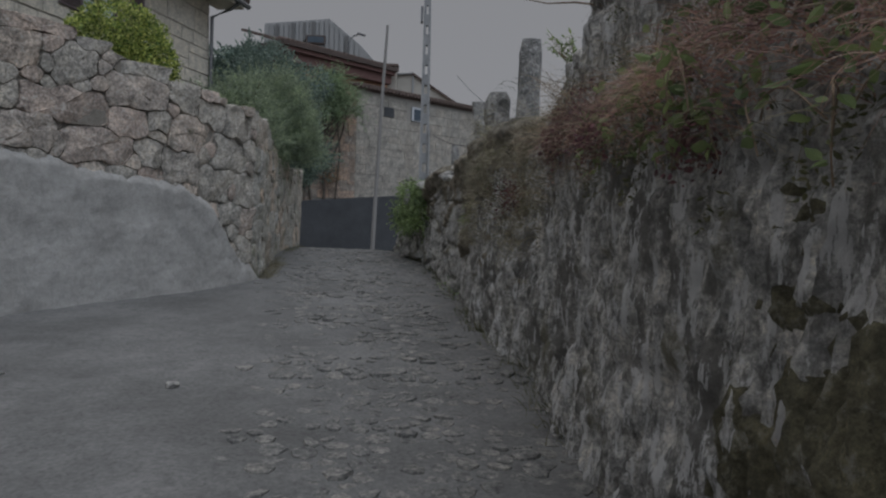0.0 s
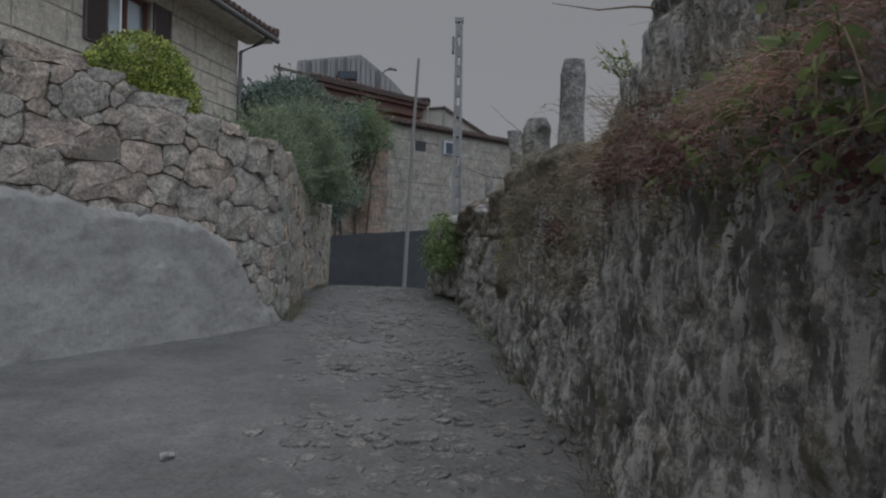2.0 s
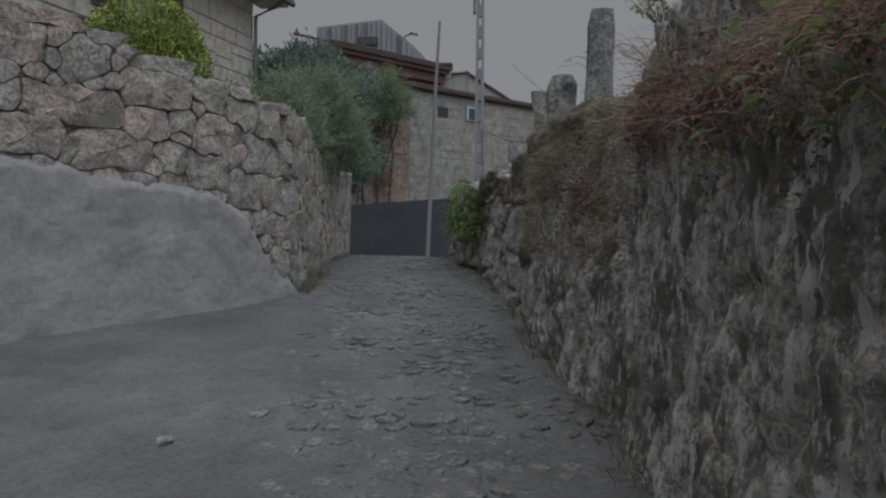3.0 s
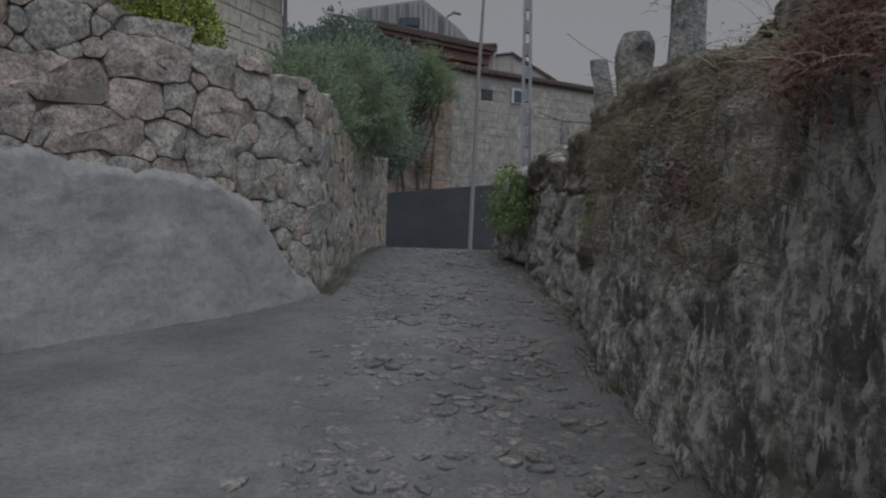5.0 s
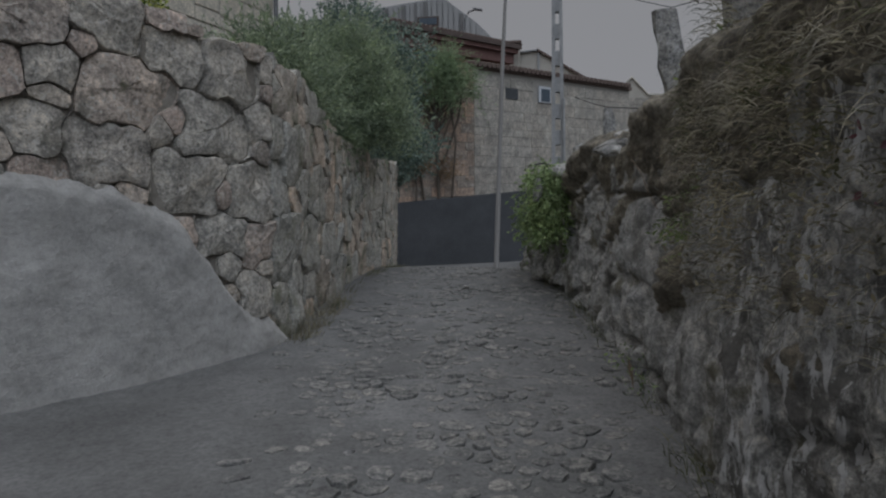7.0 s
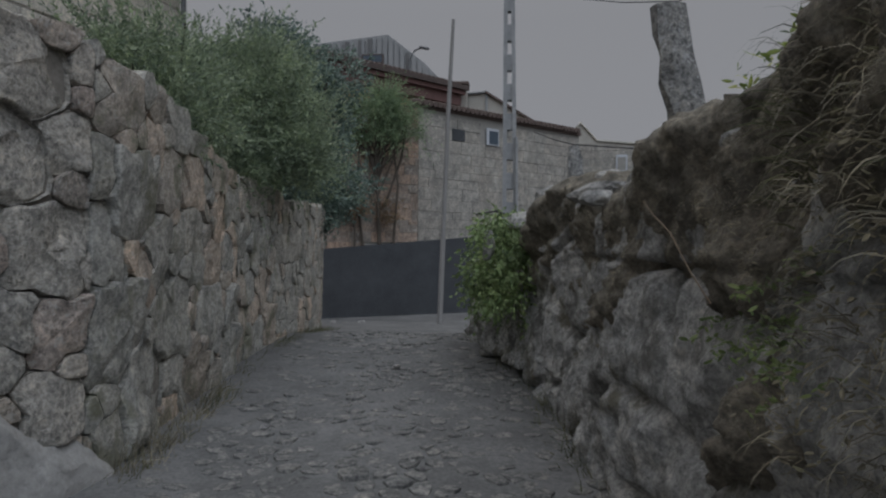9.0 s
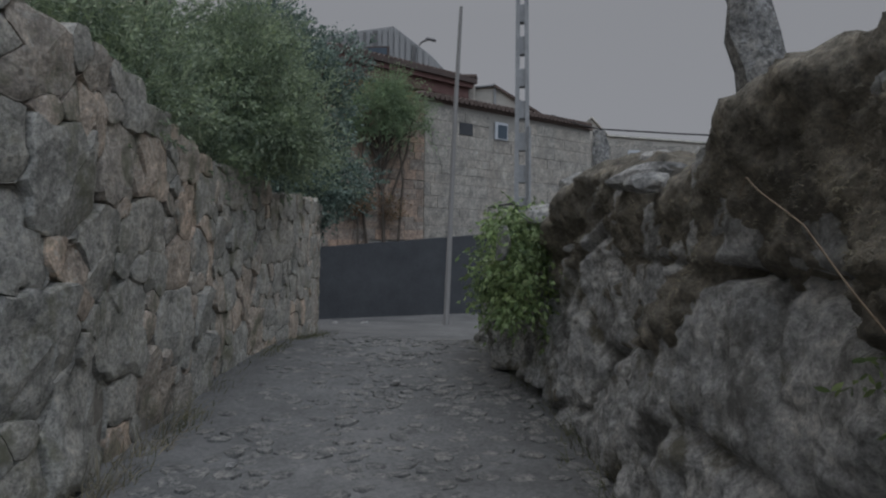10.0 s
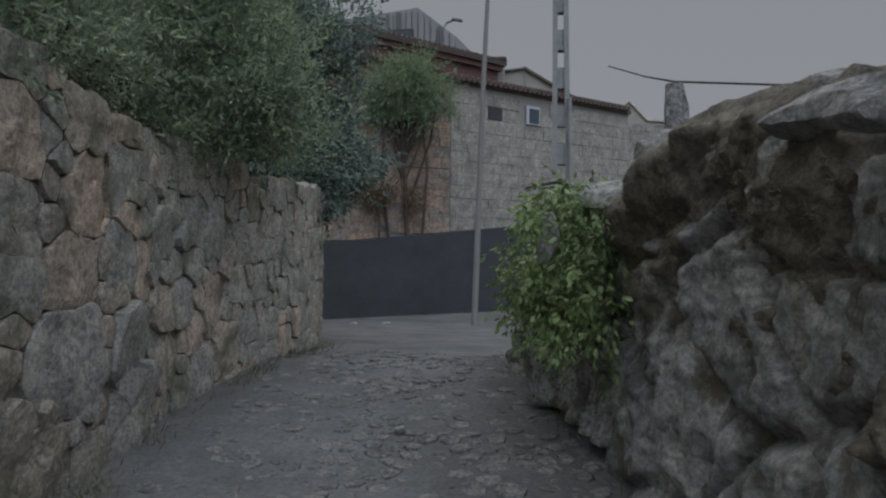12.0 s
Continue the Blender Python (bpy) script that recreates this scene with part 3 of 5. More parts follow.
def core(name, curve, top, base, inner, outer, mat, label, step=0.25, side=1, lean=0.0):
    """A thick wall along a curve, from its face inwards."""
    V, Fs = [], []
    ss = np.arange(0, curve.len + step / 2, step)
    for s in ss:
        s = min(s, curve.len)
        for z, o in ((base(s) - 0.2, outer + lean * (1.0 - base(s))), (top(s), outer + lean * (1.0 - top(s))), (top(s), inner), (base(s) - 0.2, inner)):
            V.append(curve.place(s, z, o * side))
    for i in range(len(ss) - 1):
        for k in range(4):
            a, b = 4 * i + k, 4 * i + (k + 1) % 4
            Fs.append((a, b, b + 4, a + 4))
    n = 4 * (len(ss) - 1)
    Fs += [(0, 1, 2, 3), (n, n + 3, n + 2, n + 1)]
    return tagged(link(name, V, Fs, mat), label, "wall", kind="structure")


wall_left = core("wall_left", LEFT, lambda s: TOP_L(s) - 0.06, BASE_L, 0.75, 0.043, M_MORTAR, "rubble granite garden wall with pale cement render below", lean=0.03)
# large stones of the face by the render, then of the lane side: along, height, width
FRONT = [(3.23, 2.58, 0.38, 0.34), (3.73, 2.51, 0.47, 0.38), (3.92, 2.76, 0.28, 0.13), (4.43, 2.64, 0.62, 0.25), (3.63, 2.14, 0.82, 0.30), (4.36, 2.36, 0.68, 0.28),
         (4.94, 2.41, 0.40, 0.31), (5.35, 2.25, 0.38, 0.32), (3.27, 1.86, 0.50, 0.31), (3.98, 1.77, 0.68, 0.33), (4.28, 2.01, 0.36, 0.29), (4.63, 2.08, 0.24, 0.17),
         (5.07, 1.98, 0.54, 0.40), (4.52, 1.76, 0.26, 0.29), (4.93, 1.63, 0.46, 0.36), (5.66, 1.83, 0.54, 0.38), (5.80, 2.22, 0.44, 0.38), (5.45, 1.46, 0.46, 0.36),
         (5.95, 1.40, 0.38, 0.36), (3.36, 2.86, 0.66, 0.16), (5.68, 1.10, 0.38, 0.28), (6.05, 1.02, 0.30, 0.30), (6.02, 0.66, 0.34, 0.34)]
LANE = [(6.38, 2.18, .34), (6.16, 1.79, .26), (6.57, 1.70, .48), (6.80, 1.99, .30), (7.11, 1.82, .36), (6.24, 1.41, .42), (6.95, 1.35, .42), (7.6, 1.85, .36), (7.60, 1.53, .34),
        (6.88, 2.25, .3), (8.09, 1.63, .36), (9.0, 1.44, .3), (8.46, 1.32, .3), (6.42, 0.98, .56), (7.24, 0.94, .5), (7.96, 0.87, .5), (6.8, 0.58, .6), (7.74, 0.53, .55),
        (8.60, 0.5, .5), (6.70, 1.24, .3), (8.60, 0.85, .45)]
rng = np.random.default_rng(3)
CORNER = LS + 6.17
front = [(s + LS, z, w, h) for s, z, w, h in FRONT]
lane = [(s + LS, z, w * 1.05, w * 1.0) for s, z, w in LANE]
PLASTER_TOP = lambda s: float(np.interp(s - LS, [0, 1.5, 2.94, 3.52, 3.81, 4.36, 4.94, 5.32, 5.56, 5.82, 6.1, 6.35], [1.8, 1.74, 1.68, 1.64, 1.53, 1.52, 1.42, 1.25, 0.97, 0.60, 0.5, 0.30]))
polys = []
outlines = masonry(front, [((0.32, 0.5), (0.24, 0.34)), ((0.2, 0.3), (0.14, 0.22))], (0.10, 0.13), (LS + 1.6, CORNER, 0.2, 3.05), rng, 2500, lambda u, v: v < PLASTER_TOP(u) - 0.25)
outlines += masonry(lane, [((0.28, 0.44), (0.26, 0.42)), ((0.18, 0.3), (0.18, 0.3))], (0.095, 0.13), (CORNER, LEFT.len, -0.1, 2.6), rng, 3500)
for p in outlines:
    if len(p) < 3:
        continue
    c = np.mean(p, axis=0)
    if c[0] < LS + 6.35 and max(v[1] for v in p) < PLASTER_TOP(c[0]) - 0.08:
        continue
    if c[1] > TOP_L(c[0]) + 0.03 or c[1] < BASE_L(c[0]):
        continue
    t = TOP_L(c[0]) + rng.uniform(-0.03, 0.05)
    p = clip(p, 0, 1, t)
    if c[0] < CORNER:
        p = clip(p, 0, -1, -(PLASTER_TOP(c[0]) - 0.2))
    if len(p) < 3 or np.ptp([v[1] for v in p]) > 1.1 or np.ptp([v[0] for v in p]) > 1.1:
        continue
    if len(p) >= 3:
        polys.append(p)
face = [p for p in polys if np.mean(p, axis=0)[0] < CORNER]
lay_stones(face, place_left, lambda c: M_STONE, wall_left, "stone", rng, 0.003, 0.03, 150, M_STONE_JOIN, rough=0.8, jut=0.016, near=lambda c: -c[0], flip=True)
lay_stones([p for p in polys if np.mean(p, axis=0)[0] >= CORNER], place_left, lambda c: M_STONE_LANE, wall_left, "stone", rng, 0.0022, 0.018, 150, M_LANE_JOIN, rough=0.6, jut=0.008,
           near=lambda c: c[0], flip=True)

# cement render over the foot of the wall
PV, PF = [], []
ps = np.arange(LS + 0.2, LS + 6.38, 0.03)
NZ = 60
for s in ps:
    top = PLASTER_TOP(s) + 0.05 * noise.noise((s * 3.1, 0, 2)) + 0.03 * noise.noise((s * 9, 0, 7)) + 0.022 * noise.noise((s * 23, 0, 8))
    base = BASE_L(s)
    for k in range(NZ + 1):
        z = base + (top - base) * k / NZ
        edge = min(1.0, max(0.0, (top - z) / (0.09 + 0.06 * noise.noise((s * 4, z * 4, 12)))))
        o = 0.062 + 0.028 * noise.noise((s * 1.2, z * 1.4, 0)) + 0.014 * noise.noise((s * 5, z * 5, 3)) + 0.006 * noise.noise((s * 15, z * 15, 9))
        o += 0.10 * max(0, 0.35 - (z - base)) ** 1.3
        PV.append(place_left(s, z, o * edge ** 0.55 - 0.02 * (1 - edge)))
for i in range(len(ps) - 1):
    for k in range(NZ):
        a = i * (NZ + 1) + k
        PF.append((a, a + NZ + 1, a + NZ + 2, a + 1))
link("cement_render", PV, PF, M_PLASTER, wall_left, "rough pale cement render with a ragged edge", smooth=True)

# ---- right wall ----
RIGHT = Curve2([(1.0, -5), (0.88, 0), (0.76, 4.5), (0.47, 6.3), (0.31, 8.1), (0.12, 9.4), (-0.03, 10.5), (-0.23, 11.5), (-0.5, 12.5), (-0.88, 14.2)])
RS = lambda y: float(np.interp(y, RIGHT.p[:, 1], RIGHT.s))
TOP_R_Y = ([-5, 0, 2.5, 4.0, 4.25, 4.36, 4.9, 5.1, 5.5, 6.2, 7.4, 8.2, 8.75, 8.95, 9.15, 9.35, 9.7, 10.0, 10.35, 10.65, 10.95, 11.2, 11.5, 12.6, 14.2],
           [2.75, 2.75, 2.74, 2.72, 2.66, 2.42, 2.34, 2.06, 2.0, 2.03, 2.0, 1.92, 1.87, 1.82, 1.73, 1.71, 1.77, 1.85, 1.86, 1.81, 1.70, 1.60, 1.52, 1.4, 1.2])
TOP_R = lambda s: float(np.interp(RIGHT.at(s)[1], *TOP_R_Y))
BASE_R = lambda s: lane_z(float(RIGHT.at(s)[1])) - 0.12
place_right = lambda u, z, o: RIGHT.place(u, z, o + 0.05 * (z - 1.0) * -1)
wall_right = core("wall_right", RIGHT, lambda s: TOP_R(s) - 0.08, BASE_R, 1.1, 0.52, M_SOIL, "dark mossy retaining wall of rough granite", side=-1)
rng = np.random.default_rng(11)
y7 = RS(7.0)


def ridge(x, y, z):
    return 1 - abs(noise.noise((x, y, z))) * 2


def rock(s, z):
    """How far the old face stands proud at a place: blocks, upright ribs and pits, and a ledge with the upper part set back."""
    cell = noise.voronoi((s * 2.3 + 0.25 * noise.noise((s * 3, z * 3, 8)), z * 1.5 + 0.25 * noise.noise((s * 3, z * 3, 2)), 0.5))[0]
    joint = min(1.0, (cell[1] - cell[0]) / 0.16)
    o = 0.07 * noise.noise((s * 1.1, z * 0.8, 0.0)) + 0.04 * joint - 0.03
    wave = 0.35 * noise.noise((s * 2.5, z * 2.5, 21))
    o += 0.062 * ridge(s * 5.5 + wave, z * 1.2, 4.0) - 0.02 + 0.046 * ridge(s * 13 + wave * 2, z * 2.4, 9.0) + 0.028 * ridge(s * 26, z * 6, 2.0) + 0.012 * noise.noise((s * 60, z * 24, 6.0))
    ledge = 1.72 + 0.16 * noise.noise((s * 0.9, 0, 5))
    if z > ledge:
        back = 0.22 if s < RS(2.4) else max(0.07, 0.22 - 0.12 * (s - RS(2.4)))
        o -= min(back, (z - ledge) * 0.55)
    w = min(1.0, max(0.0, (s - y7 + 0.4) / 0.8))
    if w > 0:
        wx, wz = 0.3 * noise.noise((s * 2, z * 2, 51)), 0.3 * noise.noise((s * 2, z * 2, 53))
        cell = noise.voronoi((s * 1.7 + wx, z * 2.1 + wz, 3.5))[0]
        far = 0.10 * noise.noise((s * 0.9, z * 1.0, 40.0)) + 0.07 * min(1.0, (cell[1] - cell[0]) / 0.22) - 0.05
        far += 0.035 * ridge(s * 4.5 + wx, z * 2.0, 41.0) + 0.03 * ridge(s * 10, z * 5, 42.0) + 0.016 * ridge(s * 24, z * 14, 43.0) + 0.010 * noise.noise((s * 55, z * 40, 44.0))
        crack = 1.37 + 0.03 * noise.noise((s * 2.2, 0, 91)) + 0.012 * noise.noise((s * 9, 0, 92))
        far -= 0.11 * math.exp(-((z - crack) / 0.017) ** 2) * min(1.0, max(0.0, 0.6 + 1.5 * noise.noise((s * 1.4, 0, 93))))
        o += (far - o) * w
    return o


RV, RF = [], []
us, vs_ = np.arange(RS(-0.6), RS(11.35), 0.022), np.linspace(0, 1, 120)
for u in us:
    b, t = BASE_R(u), TOP_R(u) + 0.06 * noise.noise((u * 4, 1, 1)) + 0.03 * noise.noise((u * 13, 1, 3))
    for v in vs_:
        z = b + (t - b) * v
        cap = max(0.0, (v - 0.955) / 0.045)
        RV.append(place_right(u, z - 0.03 * cap ** 2, rock(u, z) - 0.30 * cap ** 2))
for i in range(len(us) - 1):
    for k in range(len(vs_) - 1):
        a = i * len(vs_) + k
        RF.append((a, a + 1, a + len(vs_) + 1, a + len(vs_)))
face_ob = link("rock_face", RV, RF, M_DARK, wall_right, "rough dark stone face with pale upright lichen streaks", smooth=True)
face_ob.data.materials.append(M_BLOCKS)
for poly in face_ob.data.polygons:
    i, k = divmod(poly.index, len(vs_) - 1)
    if us[i] > y7 - 0.2 + 0.5 * noise.noise((us[i] * 3, k * 0.06, 14)) + 0.25 * noise.noise((us[i] * 9, k * 0.2, 15)):
        poly.material_index = 1
far_polys = []
for p in masonry([], [((0.5, 0.85), (0.34, 0.5)), ((0.34, 0.55), (0.26, 0.4)), ((0.2, 0.32), (0.18, 0.3))], (0.085, 0.12), (RS(11.3), RIGHT.len, -0.1, 2.2), rng, 700):
    if len(p) < 3:
        continue
    c = np.mean(p, axis=0)
    if c[1] > TOP_R(c[0]) + 0.03 or c[1] < BASE_R(c[0]):
        continue
    p = clip(p, 0, 1, TOP_R(c[0]) + rng.uniform(-0.06, 0.05))
    if len(p) >= 3:
        far_polys.append(p)


def boulders(polys, parent):
    """Large rough blocks: each a finely divided face with its own relief."""
    for p in polys:
        p = np.array(p)
        c = p.mean(0)
        n = 40
        per = []
        seg = np.roll(p, -1, 0) - p
        L = np.concatenate([[0], np.cumsum(np.hypot(seg[:, 0], seg[:, 1]))])
        for k in range(n):
            d = L[-1] * k / n
            e = min(np.searchsorted(L, d, side="right") - 1, len(p) - 1)
            per.append(p[e] + seg[e] * (d - L[e]) / max(L[e + 1] - L[e], 1e-6))
        per = np.array(per)
        for _ in range(2):
            per = (np.roll(per, 1, 0) + 3 * per + np.roll(per, -1, 0)) / 5
        size = np.sqrt(np.ptp(p[:, 0]) * np.ptp(p[:, 1]))
        if size < 0.06:
            continue
        j = rng.uniform(-0.05, 0.05)
        tl = rng.normal(0, 0.12, 2)
        off = rng.uniform(0, 50)
        V, Fs = [], []
        prof = [(1.0, -0.22), (0.99, -0.03), (0.965, 0.4), (0.92, 0.8), (0.80, 0.96), (0.62, 1.0), (0.42, 1.0), (0.2, 1.0)]
        for sc, h in prof:
            for k in range(n):
                o = c + (per[k] - c) * sc
                out = h if h < 0 else h * 0.11 * size
                if h > 0:
                    out += j + (o - c) @ tl + 0.16 * size * noise.noise((o[0] * 4, o[1] * 4, off)) + 0.07 * size * ridge(o[0] * 8, o[1] * 6, off) + 0.04 * noise.noise((o[0] * 14, o[1] * 10, off)) + 0.022 * noise.noise((o[0] * 32, o[1] * 24, off))
                V.append(place_right(o[0], o[1], out))
        V.append(place_right(c[0], c[1], 0.11 * size + j + 0.16 * size * noise.noise((c[0] * 4, c[1] * 4, off)) + 0.07 * size * ridge(c[0] * 8, c[1] * 6, off)))
        for r in range(len(prof) - 1):
            for k in range(n):
                a, b = r * n + k, r * n + (k + 1) % n
                Fs.append((a, b, b + n, a + n))
        m = (len(prof) - 1) * n
        Fs += [(m + k, m + (k + 1) % n, len(V) - 1) for k in range(n)]
        link("boulder", V, Fs, M_BOULDER, parent, smooth=True)


boulders(far_polys, wall_right)

# ---- terraces behind the walls ----
def terrace(name, curve, top, side, reach, drop, label):
    V, Fs = [], []
    ss = np.arange(0, curve.len + 0.2, 0.4)
    for s in ss:
        s = min(s, curve.len)
        for k, o in enumerate((0.3, 0.6, 1.2, 2.4, reach)):
            h = 0.05 * noise.noise((s, o * 2, 4)) if o < 3 else 0
            V.append(curve.place(s, top(s) - drop + h, o * side))
    for i in range(len(ss) - 1):
        for k in range(4):
            a = 5 * i + k
            Fs.append((a, a + 1, a + 6, a + 5))
    ob = link(name, V, Fs, M_SOIL, smooth=True)
    mod = ob.modifiers.new("thick", "SOLIDIFY")
    mod.thickness, mod.offset = 0.4, -1.0 if side < 0 else 1.0
    return tagged(ob, label, "ground", kind="structure")


terrace("garden_terrace", LEFT, TOP_L, 1, 9.0, 0.16, "bare garden soil behind the stone wall")
terrace("field_terrace", RIGHT, TOP_R, -1, 9.0, 0.14, "bare field soil behind the mossy wall")

# ---- stone house with shutters ----
HD = Vector((0.158, 0.987, 0)).normalized()     # along the facade
HN = Vector((HD.y, -HD.x, 0))                   # out of the facade
HC = Vector((-5.14, 15.07, 0))                  # corner at the lane
H0, H1, HL = 2.2, 5.5, 9.0
house = thing("stone_house", (HC.x, HC.y, H0), "granite ashlar house with tiled eaves and brown shutters", "house")


def hp(a, z, o=0.0):
    """A place on the facade: a metres back from the corner, height z, o metres proud."""
    return HC - HD * a + HN * o + Vector((0, 0, z))


def hm(a, z, o=0.0):
    """The same as a pose: x along, y out, z up."""
    m = Matrix((( -HD.x, HN.x, 0), (-HD.y, HN.y, 0), (0, 0, 1))).to_4x4()
    return Matrix.Translation(hp(a, z, o)) @ m


WIN_A, WIN_B, WZ0, WZ1 = 2.98, 4.08, 4.15, 5.17
bm = bmesh.new()
for a0, a1, z0, z1 in ((0.03, WIN_A, H0 - 0.3, H1), (WIN_B, HL, H0 - 0.3, H1), (WIN_A, WIN_B, H0 - 0.3, WZ0), (WIN_A, WIN_B, WZ1, H1)):
    box_bm(a1 - a0, 0.4, z1 - z0, hm((a0 + a1) / 2, (z0 + z1) / 2, -0.215), bm=bm)
box_bm(0.4, 8.0, H1 - H0 + 0.3, hm(0.23, (H0 + H1) / 2 - 0.15, -4.42), bm=bm)
box_bm(0.4, 8.0, H1 - H0 + 0.3, hm(HL - 0.2, (H0 + H1) / 2 - 0.15, -4.42), bm=bm)
box_bm(HL, 0.3, H1 - H0 + 0.3, hm(HL / 2, (H0 + H1) / 2 - 0.15, -8.4), bm=bm)
house_wall = part("wall", bm, M_HOUSE_JOINT, house)
rng = np.random.default_rng(5)
z = H0 + 0.3
while z < H1 - 0.08:
    h = min((0.26, 0.46, 0.34, 0.52)[int(rng.integers(4))] * rng.uniform(0.9, 1.1), H1 - z)
    a = 0.0
    while a < 6.6:
        w = rng.uniform(0.4, 1.05)
        spans = [(a, a + w)]
        if z + h > WZ0 and z < WZ1:
            spans = [(x0, x1) for x0, x1 in ((a, min(a + w, WIN_A)), (max(a, WIN_B), a + w)) if x1 - x0 > 0.06]
        for x0, x1 in spans:
            cuts = [0.0, h * rng.uniform(0.35, 0.65), h] if h > 0.4 and rng.uniform() < 0.35 else [0.0, h]
            for c0, c1 in zip(cuts, cuts[1:]):
                part("ashlar", box_bm(x1 - x0 - 0.022, 0.10, c1 - c0 - 0.022, hm((x0 + x1) / 2, z + (c0 + c1) / 2, -0.055 + rng.uniform(0, 0.012)) @ pose(0, 0, 0, 0, rng.normal(0, 0.5), 0), 0.012), M_ASHLAR, house_wall)
        a += w
    # end wall by the lane
    b = 0.0
    while b < 3.0:
        w = rng.uniform(0.4, 0.9)
        part("ashlar", box_bm(0.10, w - 0.016, h - 0.016, hm(0.055, z + h / 2, -0.11 - b - w / 2), 0.008), M_ASHLAR, house_wall)
        b += w
    z += h
# window
win = part("window", box_bm(1.10, 0.05, 0.07, hm(3.53, WZ0 + 0.035, -0.10), 0.006), M_FRAME, house, "red-brown wooden casement window")
for zz, hh in ((WZ1 - 0.035, 0.07),):
    part("frame_rail", box_bm(1.10, 0.05, hh, hm(3.53, zz, -0.10), 0.006), M_FRAME, win)
for aa in (WIN_A + 0.04, 3.53, WIN_B - 0.04):
    part("frame_stile", box_bm(0.08, 0.055, WZ1 - WZ0 - 0.142, hm(aa, (WZ0 + WZ1) / 2, -0.10), 0.006), M_FRAME, win)
for aa in (WIN_A + 0.30, WIN_B - 0.28):
    part("pane", box_bm(0.42, 0.008, 0.86, hm(aa, (WZ0 + WZ1) / 2, -0.105)), M_GLASS, win).visible_shadow = False
    part("curtain", box_bm(0.44, 0.01, 0.88, hm(aa, (WZ0 + WZ1) / 2, -0.16)), M_CURTAIN, win, "pale curtain behind the glass")
part("window_sill", box_bm(1.2, 0.2, 0.07, hm(3.53, WZ0 - 0.04, 0.03), 0.01), M_ASHLAR, win)
for k, aa in enumerate((WIN_A - 0.27, WIN_B + 0.27)):
    sh = part("shutter", box_bm(0.5, 0.025, 1.08, hm(aa, 4.66, 0.025), 0.004), M_SHUTTER, house, "brown painted louvred shutter")
    for dx in (-0.225, 0.225):
        part("stile", box_bm(0.05, 0.016, 1.08, hm(aa + dx, 4.66, 0.046), 0.004), M_SHUTTER, sh)
    for i in range(22):
        part("louvre", box_bm(0.39, 0.012, 0.035, hm(aa, 4.17 + i * 0.046, 0.044) @ pose(0, 0, 0, -28)), M_SHUTTER, sh)
# roof, eaves, gutter and pipe
bm = bmesh.new()
v = [hp(-0.55, H1 + 0.02, 0.55), hp(HL + 0.3, H1 + 0.02, 0.55), hp(HL + 0.3, H1 + 2.0, -4.2), hp(-0.55, H1 + 2.0, -4.2), hp(-0.55, H1 + 0.02, -8.9), hp(HL + 0.3, H1 + 0.02, -8.9)]
lo = [bm.verts.new(q) for q in v]
hi = [bm.verts.new(q + Vector((0, 0, 0.10))) for q in v]
for q in (lo, hi):
    bm.faces.new((q[0], q[1], q[2], q[3]))
    bm.faces.new((q[3], q[2], q[5], q[4]))
for i, j in ((0, 1), (1, 2), (2, 5), (5, 4), (4, 3), (3, 0)):
    bm.faces.new((lo[i], lo[j], hi[j], hi[i]))
roof = part("roof", bm, M_TILE, house)
part("soffit", box_bm(HL + 0.8, 0.62, 0.05, hm(HL / 2 - 0.1, H1 - 0.025, 0.225)), M_ASHLAR, roof, "pale stone eaves course")
for i in range(26):
    a = -0.5 + i * 0.21
    part("eave_tile", tube_bm([hp(a, H1 + 0.13, 0.63), hp(a, H1 + 0.30, 0.20)], [0.085, 0.075], 8), M_TILE, roof)
for i in range(14):
    o = 0.45 - i * 0.33
    part("verge_tile", tube_bm([hp(-0.53, H1 + 0.15 + (0.55 - o) * 0.417, o + 0.16), hp(-0.53, H1 + 0.15 + (0.55 - o) * 0.417 + 0.13, o - 0.16)], [0.095, 0.085], 8), M_TILE, roof)
part("gutter", tube_bm([hp(-0.5, H1 + 0.0, 0.64), hp(HL, H1 + 0.02, 0.64)], [0.06, 0.06], 8), M_PIPE, house, "grey metal gutter")
part("downpipe", tube_bm([hp(-0.10, H1 - 0.03, 0.60), hp(-0.06, H1 - 0.16, 0.45), hp(0.05, H1 - 0.36, 0.075), hp(0.05, 3.9, 0.07), hp(0.05, H0 - 0.2, 0.07)], [0.04] * 5, 8), M_PIPE, house, "grey metal downpipe")

# ---- planting on the left terrace ----
rng = np.random.default_rng(21)


def shoots(blobs, n, length, each, rise):
    """Places along thin shoots that stand out of the crown, so that its outline is ragged."""
    P, N = blob_points(blobs, n, rng, 0.85, 0.05)
    out_p, out_n = [], []
    for p, d in zip(P, N):
        v = d + np.array([0, 0, rise]) + rng.normal(0, 0.25, 3)
        v /= np.linalg.norm(v)
        ln = length * rng.uniform(0.4, 1.3)
        for u in rng.uniform(0.0, 1.0, each):
            out_p.append(p + v * ln * u + np.array([0, 0, -0.25 * ln * u * u]))
            out_n.append(v * 1.3)
    return np.array(out_p), np.array(out_n)


